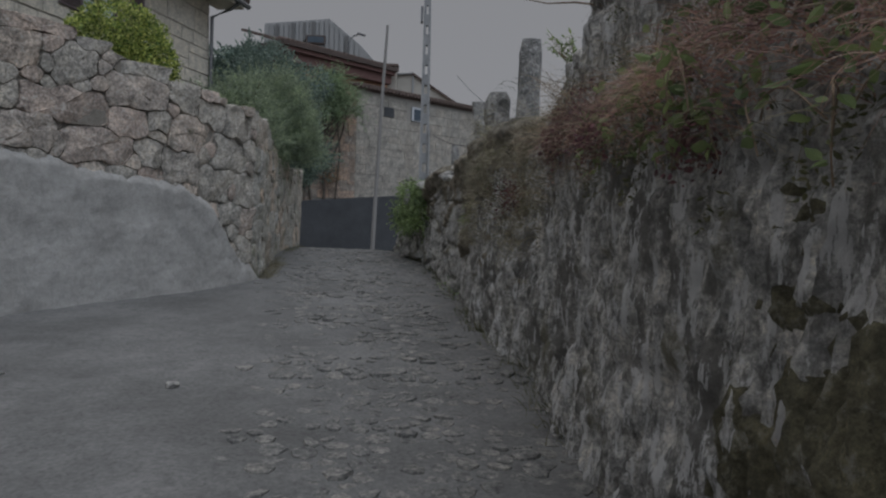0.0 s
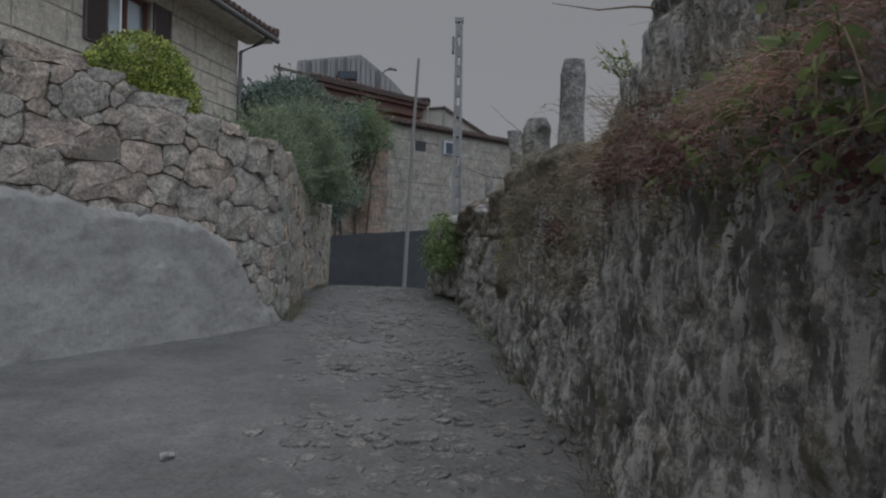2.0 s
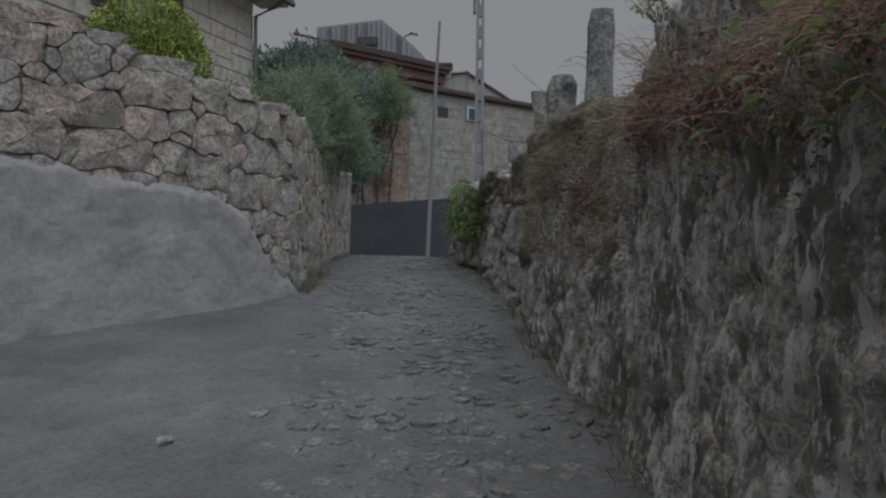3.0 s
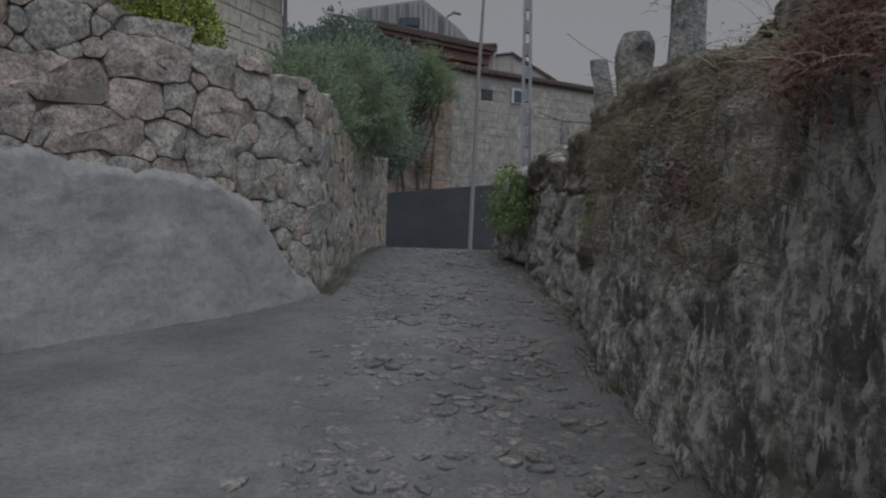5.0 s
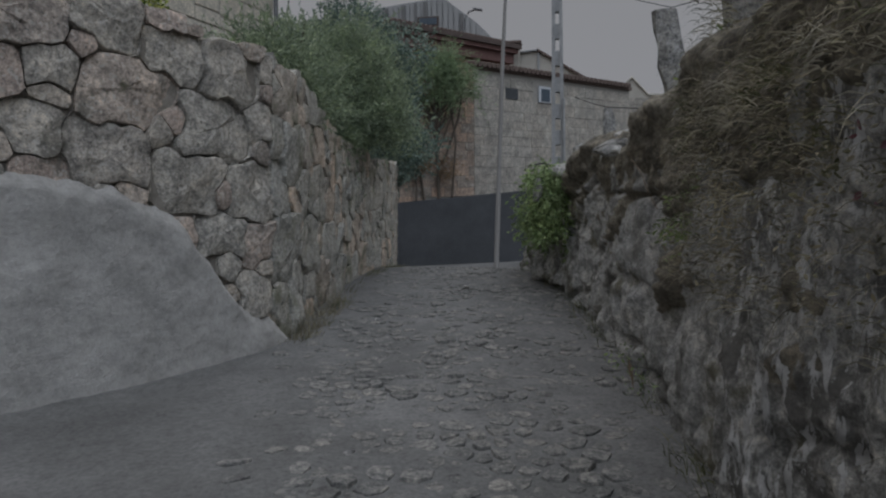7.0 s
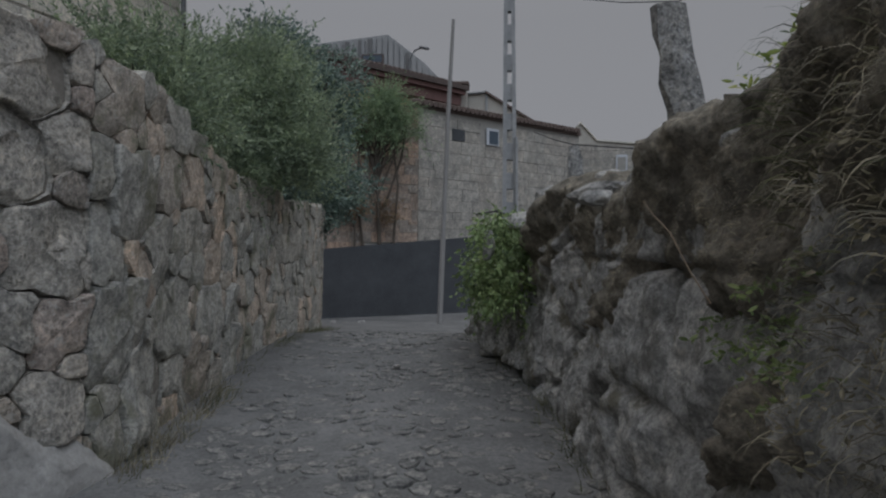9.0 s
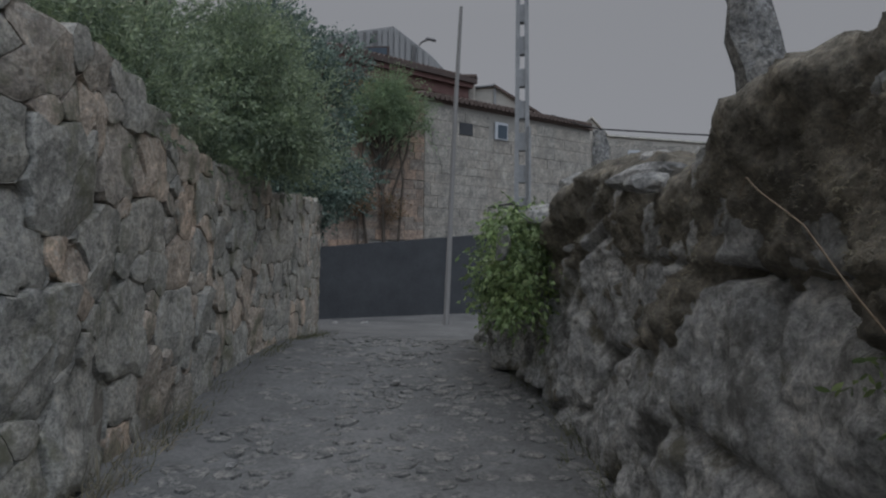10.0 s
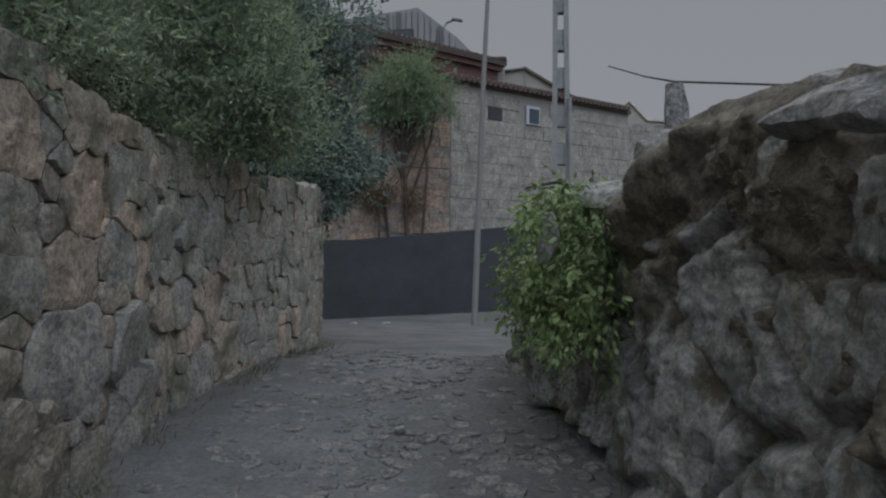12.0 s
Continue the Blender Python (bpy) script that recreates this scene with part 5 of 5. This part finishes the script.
part("stick", tube_bm([(1.1, 3.95, 2.44), (0.75, 4.25, 2.56), (0.6, 4.4, 2.59), (0.37, 4.6, 2.69)], [0.008, 0.006, 0.0045, 0.002], 5), M_TWIG, twig)
sprig = thing("wall_sprig", (0.93, 4.85, 2.3), "small green sprig growing from the wall top", "plant")
P, N = [], []
for k in range(14):
    a = k * 0.45
    e = Vector((0.76 + 0.08 * math.cos(a), 4.85 + 0.09 * math.sin(a), 2.47 + 0.05 * math.sin(a * 2.3)))
    part("stalk", tube_bm([(0.95, 4.85, 2.16), ((0.9 + e.x) / 2, 4.85, 2.36), e], [0.003, 0.0025, 0.0015], 4), M_TWIG, sprig)
    for u in (0.3, 0.5, 0.7, 0.85, 1.0):
        P.append(tuple(Vector((0.9, 4.85, 2.28)).lerp(e, u)))
        N.append((math.cos(a), math.sin(a), 0.3))
leaves("foliage", P * 2, N * 2, 0.04, M_LEAF_BRAMBLE, sprig, 0.35, np.random.default_rng(8))

# ---- pale rocks and fallen slab at the end of the right wall ----
def loose_rock(name, at, size, label, mat, turn=0.0):
    bm = bmesh.new()
    bmesh.ops.create_icosphere(bm, subdivisions=4, radius=0.5)
    chips = np.random.default_rng(int(abs(at[0] * 1000 + at[1] * 77)))
    cuts = [(Vector(chips.normal(size=3)).normalized(), chips.uniform(0.27, 0.40)) for _ in range(9)]
    for v in bm.verts:
        d = v.co.normalized()
        k = 1 + 0.28 * noise.noise(d * 1.7 + Vector(at)) + 0.08 * noise.noise(d * 5 + Vector(at))
        v.co = d * 0.5 * k
        for n, far in cuts:
            v.co -= n * max(0.0, v.co.dot(n) - far) * 0.92
        v.co += d * 0.012 * noise.noise(d * 14 + Vector(at))
        for i in range(3):
            v.co[i] = max(-0.4, min(0.4, v.co[i])) * size[i]
    ob = part(name, bm, mat, None, smooth=True)
    ob.data.set_sharp_from_angle(angle=radians(32))
    ob.matrix_basis = pose(*at, 0, 0, turn)
    return tagged(ob, label, "rock")


loose_rock("pale_boulder", (-0.12, 11.0, 1.77), (0.30, 0.34, 0.30), "smooth pale grey boulder on the wall top", M_PALE_ROCK, 20)
loose_rock("pale_boulder", (-0.26, 11.38, 1.63), (0.44, 0.44, 0.24), "rounded pale grey boulder beside the vine", M_PALE_ROCK, 50)
loose_rock("pale_boulder", (0.10, 9.62, 1.735), (0.30, 0.44, 0.15), "flat pale rock lying on the mossy wall top", M_PALE_ROCK, 35)
loose_rock("pale_boulder", (0.20, 9.92, 1.85), (0.22, 0.30, 0.14), "broken pale rock tilted on the mossy wall top", M_PALE_ROCK, -20)
loose_rock("pale_boulder", (0.03, 9.35, 1.69), (0.16, 0.24, 0.10), "small split pale rock on the mossy wall top", M_PALE_ROCK, 60)
loose_rock("stone_slab", (-0.59, 11.27, 1.44), (0.15, 0.2, 0.30), "upright grey stone among vine leaves", M_PALE_ROCK)

for x, y, sz in ((-1.62, 4.2, 0.07), (-2.75, 4.3, 0.06), (-1.2, 6.9, 0.05), (-0.9, 9.3, 0.06), (-1.9, 9.8, 0.05), (-1.4, 11.7, 0.06)):
    loose_rock("pebble", (x, y, lane_z(y) + sz * 0.2), (sz * 1.4, sz, sz * 0.8), "small grey stone lying on the lane", M_PALE_ROCK, x * 90)
for x, y, sz in ((-5.2, 23.5, 0.24), (-4.88, 23.55, 0.15), (-4.5, 23.8, 0.20)):
    loose_rock("rubble_stone", (x, y, -0.70), (sz * 1.3, sz, sz * 0.9), "pale rubble stone at the cement wall's foot", M_PALE_ROCK, x * 70)

# ---- plants on the right wall ----
rng = np.random.default_rng(41)


def face_points(y0, y1, z0, z1, n, out=(0.0, 0.12)):
    """Places spread over the right wall's face, with the way out of it."""
    P, N = [], []
    for _ in range(n):
        s = RS(rng.uniform(y0, y1))
        z = rng.uniform(z0, z1) if not callable(z0) else rng.uniform(z0(s), z1(s))
        P.append(place_right(s, z, rock(s, z) + rng.uniform(*out)))
        q = RIGHT.normal(s)
        N.append((q[0], q[1], 0.25))
    return P, N


def tuft_points(y0, y1, z_of, spread, tufts, each, out=(0.0, 0.10)):
    P, N = [], []
    for _ in range(tufts):
        y, dz = rng.uniform(y0, y1), rng.normal(0, spread)
        for _ in range(each):
            s = RS(y + rng.normal(0, 0.06))
            z = z_of(s) + dz + rng.normal(0, 0.03)
            P.append(place_right(s, z, rock(s, z) + rng.uniform(*out)))
            q = RIGHT.normal(s)
            N.append((q[0] + rng.normal(0, 0.3), q[1] + rng.normal(0, 0.3), 0.35))
    return P, N


creeper = thing("dry_creeper", (0.8, 3.0, 1.7), "mat of dry red-brown creeper hanging from the ledge", "creeper")
ledge_z = lambda s: 1.76 + 0.10 * noise.noise((s * 0.9, 0, 5))
P, N = tuft_points(0.4, 4.4, ledge_z, 0.09, 170, 11)
strands("stalk_mat", P, N, 0.18, 0.0032, M_DRY_RED, creeper, rng, sag=1.6, seg=5)
P, N = tuft_points(0.4, 5.0, ledge_z, 0.17, 130, 6)
tagged(strands("stem_mat", P, N, 0.22, 0.003, M_DRY_STRAW, creeper, rng, sag=1.8, seg=5), kind="stuff")
P, N = tuft_points(0.3, 4.6, ledge_z, 0.10, 150, 42, (0.0, 0.09))
leaves("litter", P, N, 0.016, M_DRY_RED, creeper, 0.5, rng, 0.4, 0.4)
P, N = tuft_points(0.3, 6.5, lambda s: 1.7, 0.22, 120, 30, (0.0, 0.07))
leaves("green_litter", P, N, 0.02, M_GRASS, creeper, 0.5, rng, 0.4, 0.4)

M_CRIMSON = leaf_mat("crimson_leaf", [(0.13, 0.06, 0.07), (0.18, 0.085, 0.088), (0.10, 0.052, 0.062), (0.18, 0.115, 0.095)], 0.6, 0.3)
crimson = thing("crimson_creeper", (0.75, 4.1, 1.75), "deep crimson small-leaved creeper on the wall", "creeper")
P, N = [], []
for y0, z0, ry, rz, n in ((4.15, 1.80, 0.28, 0.16, 900), (3.3, 1.66, 0.35, 0.10, 500), (5.5, 1.42, 0.22, 0.12, 350), (2.1, 1.52, 0.16, 0.08, 220)):
    for _ in range(n):
        y, z = y0 + rng.normal(0, ry * 0.6), z0 + rng.normal(0, rz * 0.6)
        u = RS(y)
        P.append(place_right(u, z, rock(u, z) + rng.uniform(0.02, 0.15)))
        N.append((-0.7, rng.normal(0, 0.4), 0.1))
leaves("foliage", P, N, 0.024, M_CRIMSON, crimson, 0.6, rng, 0.2, 0.3)
for k in range(16):
    y = 3.1 + k * 0.09
    u = RS(y)
    part("runner", tube_bm([place_right(u, 1.95, rock(u, 1.95)), place_right(u + 0.05, 1.75, rock(u, 1.75) + 0.09), place_right(u + 0.02, 1.5, rock(u, 1.5) + 0.05)], [0.003, 0.0025, 0.0015], 4), M_TWIG, crimson)
stalks = thing("dry_stalks", (0.75, 2.6, 1.8), "long thin pale dry stalks arching off the ledge", "stalks")
P, N = tuft_points(0.9, 3.5, ledge_z, 0.10, 22, 3, (0.02, 0.10))
N = [(n[0], n[1] + 0.8 * rng.choice((-1, 1)), 0.75) for n in N]
for p, n in zip(P, N):
    strands("stalk", [p], [n], 0.38, 0.0034, M_STRAW_PALE, stalks, rng, sag=1.8, seg=7, wild=0.3)
dead_grass = thing("dead_grass_tufts", (0.6, 4.6, 1.8), "pale straw tufts leaning out of the wall", "grass")
P, N = tuft_points(3.9, 5.4, lambda s: 1.80, 0.17, 34, 13, (0.06, 0.17))
N = [(n[0] * 0.9, n[1] - 0.25, n[2] - 0.1) for n in N]
tagged(strands("tuft", P, N, 0.16, 0.0045, M_STRAW_PALE, dead_grass, rng, sag=0.8, seg=5, wild=0.5), kind="stuff")
P, N = tuft_points(4.2, 7.3, lambda s: 1.45, 0.3, 60, 9, (0.0, 0.10))
tagged(strands("hanging_straw", P, N, 0.20, 0.0035, M_DRY_STRAW, dead_grass, rng, sag=2.2, seg=5), kind="stuff")
foot_moss = thing("olive_moss", (0.85, 1.6, 0.7), "dark olive moss cushion low on the wall", "moss")
V_, F_ = [], []
my, mz = np.arange(0.1, 2.15, 0.02), np.arange(-0.1, 1.5, 0.02)
for y in my:
    u = RS(y)
    for z in mz:
        m = 0.7 - ((y - 1.28) / 0.55) ** 2 - ((z - 0.72) / 0.68) ** 2 - 1.0 * noise.noise((y * 2.6, z * 2.6, 77)) - 0.75 * noise.noise((y * 8, z * 8, 78)) - 0.5 * noise.noise((y * 20, z * 20, 79))
        swell = min(0.03, 0.05 * m) if m > 0 else max(-0.08, 0.25 * m)
        V_.append(place_right(u, z, rock(u, z) * 0.85 + 0.004 + swell + 0.006 * noise.noise((y * 40, z * 40, 80))))
for i in range(len(my) - 1):
    for k in range(len(mz) - 1):
        a = i * len(mz) + k
        F_.append((a, a + 1, a + len(mz) + 1, a + len(mz)))
link("cushion", V_, F_, M_MOSS_FOOT, foot_moss, smooth=True)
moss = thing("moss_mat", (0.4, 7.5, 1.8), "thick brown-green moss draped over the wall top", "moss")


def moss_depth(u, z):
    """How thick the moss lies on the rock at a place; below nothing where the rock is bare."""
    y, d = float(RIGHT.at(u)[1]), TOP_R(u) - z
    m = 0.8 * noise.noise((u * 1.2, z * 1.5, 31)) + 0.42 * noise.noise((u * 3.1, z * 3.1, 33)) + 0.25 * noise.noise((u * 8, z * 8, 34)) + 0.14 * noise.noise((u * 20, z * 20, 35))
    m += float(np.interp(d, [0, 0.3, 0.55, 0.95], [0.72, 0.34, -0.12, -0.6])) - max(0.0, 5.3 - y) * 0.9
    return min(0.075, m * 0.11) if m > 0 else m * 0.4


def moss_out(u, z):
    a, b = u * 0.62 + z * 0.78, u * 0.78 - z * 0.62
    wx = 0.25 * noise.noise((u * 1.7, z * 1.7, 71))
    q = 0.17 * abs(noise.noise((a * 2.3 + wx, b * 0.9 + wx, 61))) ** 0.7 + 0.07 * abs(noise.noise((u * 5.6, z * 6.0, 62))) + 0.03 * abs(noise.noise((u * 13, z * 13, 63))) + 0.014 * noise.noise((u * 32, z * 32, 64)) + 0.009 * noise.noise((u * 70, z * 70, 65)) - 0.03
    low = 0.10 * noise.noise((u * 0.9, z * 1.0, 40.0)) if u > y7 else 0.07 * noise.noise((u * 1.1, z * 0.8, 0.0))
    return max(low, rock(u, z) * 0.5 + low * 0.5) + q + moss_depth(u, z)


V_, F_, nv = [], [], 80
mu = np.arange(RS(5.15), RS(11.2), 0.02)
for u in mu:
    t0 = TOP_R(u) + 0.03 * noise.noise((u * 3, 0, 3)) + 0.015 * noise.noise((u * 11, 0, 3))
    for k in range(nv + 1):
        t = k / nv
        over = max(0.0, 1 - t / 0.12)
        z = t0 + 0.02 - 1.35 * max(0.0, t - 0.06)
        z += 0.0 if over == 0 else 0.07 * over * noise.noise((u * 4, over * 3, 81)) + 0.035 * noise.noise((u * 11, over * 7, 82)) * min(1, over * 4) + 0.018 * noise.noise((u * 30, over * 20, 83)) * min(1, over * 4)
        V_.append(place_right(u, z + 0.03 * math.sin(over * 2.5), moss_out(u, z) - 0.5 * over ** 1.5))
for i in range(len(mu) - 1):
    for k in range(nv):
        a = i * (nv + 1) + k
        F_.append((a, a + nv + 1, a + nv + 2, a + 1))
link("mat", V_, F_, M_MOSS, moss, smooth=True)
P, N = [], []
while len(P) < 11000:
    u = rng.uniform(RS(5.2), RS(11.15))
    z = TOP_R(u) - rng.uniform(0.12, 1.0)
    if moss_depth(u, z) > 0.01:
        P.append(place_right(u, z, moss_out(u, z) - 0.006))
        N.append((-0.8, 0.0, 0.4))
strands("fuzz", P, N, 0.022, 0.003, M_MOSS_HAIR, moss, rng, sag=2.0, seg=2)
straw = thing("dry_grass_fringe", (0.5, 6.0, 1.9), "straw-coloured dry grass along the wall top", "grass")
P, N = tuft_points(5.35, 7.4, lambda s: TOP_R(s) - 0.10, 0.10, 64, 10, (0.03, 0.14))
tagged(strands("fringe", P, N, 0.09, 0.004, M_DRY_STRAW, straw, rng, sag=2.6, seg=5), kind="stuff")
P, N = tuft_points(5.2, 7.4, lambda s: TOP_R(s) - 0.34, 0.2, 90, 9, (0.04, 0.14))
strands("root_mat", P, N, 0.14, 0.0035, M_MOSS_HAIR, straw, rng, sag=2.6, seg=4)
P, N = face_points(4.8, 7.4, 0.95, 1.9, 900, (0.0, 0.10))
strands("dry_root_mat", P, N, 0.12, 0.004, M_MOSS_HAIR, straw, rng, sag=2.8, seg=4)
P, N = face_points(4.6, 7.4, 1.0, 2.0, 3500, (0.04, 0.14))
leaves("litter", P, N, 0.02, M_DRY_STRAW, straw, 0.4, rng, 0.4, 0.6)
P, N = tuft_points(5.3, 7.6, lambda s: TOP_R(s) - 0.18, 0.16, 70, 9)
strands("undergrowth", P, N, 0.11, 0.006, M_GRASS, straw, rng, sag=1.5, seg=4)

bramble = thing("bramble", (0.75, 2.2, 1.9), "trailing green bramble over the dark wall", "bramble")
P, N = [], []
for k in range(60):
    y, z = rng.uniform(0.5, 3.3), rng.uniform(1.5, 1.9)
    s = RS(y)
    p = Vector(place_right(s, z, rock(s, z) + 0.01))
    v = Vector((-0.25, rng.normal(0.0, 0.7), 0.45))
    pts = [p.copy()]
    for i in range(7):
        p = p + v.normalized() * 0.06
        v += Vector((0.06, rng.normal(0, 0.12), -0.2))
        pts.append(p.copy())
        if i % 2:
            for _ in range(3):
                P.append(tuple(p + Vector(rng.normal(0, 0.012, 3))))
                N.append((rng.normal(-0.3, 0.6), rng.normal(0, 0.9), 0.3))
    part("cane", tube_bm(pts, [0.0025] * len(pts), 5), M_TWIG, bramble)
leaves("foliage", P, N, 0.052, M_LEAF_BRAMBLE, bramble, 0.55, rng, 0.22, 0.35)
P, N = face_points(-0.4, 1.7, 1.6, 2.7, 1300, (0.0, 0.12))
leaves("foliage", P, N, 0.05, M_LEAF_BRAMBLE, bramble, 0.55, rng, 0.22, 0.3)

vine = thing("green_vine", (-0.6, 11.8, 1.4), "bright green vine spilling over the wall's end", "vine")
bl = [(-0.42, 11.55, 1.60, .26, .38, .13), (-0.55, 12.0, 1.52, .26, .26, .16), (-0.42, 11.3, 1.42, .16, .28, .2), (-0.60, 11.7, 1.22, .16, .34, .28), (-0.44, 11.2, 1.17, .12, .26, .22), (-0.32, 11.35, 1.46, .16, .3, .14), (-0.34, 11.3, 1.15, .12, .3, .3), (-0.60, 11.75, 0.98, .10, .32, .16), (-0.78, 12.3, 1.15, .12, .36, .3)]
P, N = blob_points(bl + [(x, y, z, .09, .09, .10) for x, y, z in rng.uniform(-1, 1, (22, 3)) * (0.18, 0.48, 0.40) + (-0.50, 11.5, 1.28)], 7200, rng, 0.2, 0.22)
P2, N2 = shoots(bl, 150, 0.18, 12, -0.3)
P, N = np.vstack([P, P2]), np.vstack([N, N2])
leaves("foliage", P, N, 0.035, M_LEAF_VINE, vine, 0.45, rng, 0.25, 1.0, 0.6)
for k in range(9):
    y = 11.3 + k * 0.12
    part("stem", tube_bm([place_right(RS(y), 1.5, 0.0), place_right(RS(y), 1.3, 0.18), place_right(RS(y + 0.05), 0.9, 0.14)], [0.008, 0.006, 0.004], 5), M_TWIG, vine)

part("stick", tube_bm([(-0.72, 11.62, 1.70), (-0.55, 11.6, 1.73), (-0.43, 11.6, 1.69), (-0.3, 11.55, 1.62)], [0.006, 0.009, 0.009, 0.007], 6), M_WIRE, vine, "dark bare stick")

fern = thing("wall_fern", (0.3, 8.0, 2.0), "yellow-green fern on the mossy wall top", "fern")
for k in range(40):
    s = RS(7.75 + rng.normal(0, 0.16))
    p, v = Vector(place_right(s, TOP_R(s) - 0.02, -0.12)), Vector((rng.normal(-0.1, 0.5), rng.normal(0, 0.5), 1.0))
    P, N = [], []
    for i in range(7):
        p = p + v.normalized() * 0.026
        v += Vector((0, 0, -0.10))
        for q in (-1, 1):
            P.append(tuple(p))
            N.append(tuple(v.cross(Vector((0, 0, 1))).normalized() * q * 1.6 + v * 0.5))
    leaves("frond", P, N, 0.042, M_LEAF_GOLD, fern, 0.3, rng, 0.1)
low_fern = thing("wall_fern", (0.25, 7.6, 1.2), "small dark-green fern low on the mossy wall", "fern")
for k in range(34):
    s = RS(7.55 + rng.normal(0, 0.18))
    z = 1.2 + rng.normal(0, 0.08)
    p, v = Vector(place_right(s, z, rock(s, z))), Vector((-0.8, rng.normal(0, 0.6), 0.5))
    P, N = [], []
    for i in range(6):
        p = p + v.normalized() * 0.022
        v += Vector((0, 0, -0.22))
        for q in (-1, 1):
            P.append(tuple(p))
            N.append(tuple(v.cross(Vector((0, 0, 1))).normalized() * q * 1.4 + v * 0.5))
    leaves("frond", P, N, 0.028, M_LEAF_BRAMBLE, low_fern, 0.35, rng, 0.1)
stem = thing("dry_bramble", (0.2, 7.84, 1.36), "long thin pale dry bramble cane across the moss", "bramble")
part("cane", tube_bm([(0.20, 7.78, 1.28), (0.16, 7.86, 1.37), (0.13, 8.0, 1.49), (0.09, 8.15, 1.57), (0.08, 8.22, 1.61), (0.09, 8.30, 1.57)], [0.0022, 0.002, 0.002, 0.0016, 0.0013, 0.001], 5), M_TWIG, stem)

# ---- weeds along the feet of the walls ----
weeds = thing("lane_weeds", (-2.3, 9.5, 0.3), "low weeds and grass along the wall's foot", "weeds")
P, N = [], []
for _ in range(80):
    s = rng.uniform(LS + 6.2, LEFT.len)
    for _ in range(9):
        q = LEFT.place(s + rng.normal(0, 0.05), 0, -abs(rng.normal(0.10, 0.07)))
        P.append((q[0], q[1], lane_z(q[1]) - 0.01))
        N.append((0.3, rng.normal(0, 0.3), 1.0))
strands("blades", P, N, 0.07, 0.006, M_GRASS, weeds, rng, sag=0.9, seg=3)
P, N = [], []
for _ in range(34):
    s = rng.uniform(LS + 6.3, LS + 8.2)
    for _ in range(10):
        q = LEFT.place(s + rng.normal(0, 0.05), 0, -abs(rng.normal(0.08, 0.06)))
        P.append((q[0], q[1], lane_z(q[1]) - 0.01))
        N.append((0.2, rng.normal(0, 0.3), 1.0))
strands("tall_blades", P, N, 0.17, 0.005, M_DRY_STRAW, weeds, rng, sag=0.9, seg=4)
foot_plant = thing("wall_foot_plant", (0.12, 8.3, 0.25), "small green plant at the mossy wall's foot", "plant")
P, N = blob_points([(0.10, 8.3, 0.33, 0.13, 0.22, 0.14), (0.16, 7.9, 0.30, 0.10, 0.16, 0.10)], 120, rng, 0.2, 0.2)
leaves("foliage", P, N, 0.026, M_LEAF_VINE, foot_plant, 0.5, rng, 0.2, 0.2)
for k in range(6):
    part("stem", tube_bm([(0.12, 8.1 + k * 0.06, 0.2), (0.11, 8.1 + k * 0.06, 0.36)], [0.004, 0.002], 4), M_TWIG, foot_plant)
weeds2 = thing("lane_weeds", (-0.3, 9.5, 0.3), "dry weeds along the mossy wall's foot", "weeds")
P, N = [], []
for _ in range(110):
    y = rng.uniform(3.5, 14)
    for _ in range(9):
        q = RIGHT.place(RS(y) + rng.normal(0, 0.05), 0, abs(rng.normal(0.10, 0.07)))
        P.append((q[0], q[1], lane_z(q[1]) - 0.01))
        N.append((-0.3, rng.normal(0, 0.3), 1.0))
strands("blades", P, N, 0.11, 0.006, M_GRASS, weeds2, rng, sag=1.0, seg=3)

# ---- cobbles of the lane, the nearest as pieces ----
rng = np.random.default_rng(51)
lane_left = lambda y: float(np.interp(y, [3, 5, 7, 8.5, 9.2, 11, 14.5], [-1.1, -1.4, -1.8, -2.3, -2.4, -2.6, -3.0]))
lane_right = lambda y: float(np.interp(y, [3, 4.5, 6.3, 8.1, 9.4, 10.5, 12.5, 14.5], [0.7, 0.66, 0.36, 0.2, 0.0, -0.15, -0.62, -1.0]))
pts = np.zeros((0, 3))
for _ in range(15000):
    y = rng.uniform(2.6, 14.6)
    x = rng.uniform(lane_left(y) - 0.1, lane_right(y) + 0.1)
    r = rng.uniform(0.034, 0.066)
    if not len(pts) or np.all((pts[:, 0] - x) ** 2 + (pts[:, 1] - y) ** 2 > (pts[:, 2] + r) ** 2 * 0.95):
        pts = np.vstack([pts, (x, y, r)])
seeds = [tuple(v) for v in pts]


def cobble_place(x, y, o):
    h = 0.035 * noise.noise((x * 0.9, y * 0.9, 3.0))
    dust = -0.0065 + 0.012 * noise.noise((x * 1.6, y * 1.6, 17.0))
    return (x, y, lane_z(y) + h + dust + o)


cob = []
for p in cells(seeds, (-3.2, 0.8, 2.5, 14.7), 1.0):
    if p is None:
        continue
    c = np.mean(p, axis=0)
    if lane_left(c[1]) < c[0] < lane_right(c[1]) and np.ptp(np.array(p)[:, 0]) < 0.35 and np.ptp(np.array(p)[:, 1]) < 0.35 and rng.uniform() < min(0.93, 0.1 + (c[0] - lane_left(c[1])) / 0.7):
        cob.append(p)
lay_stones(cob, cobble_place, lambda c: M_COBBLE, ground, "cobble", rng, 0.008, 0.09, 300, M_COBBLE_REST, back=0.05, rough=0.3, jut=0.004, fine=12, near=lambda c: abs(c[1] - 7.5))
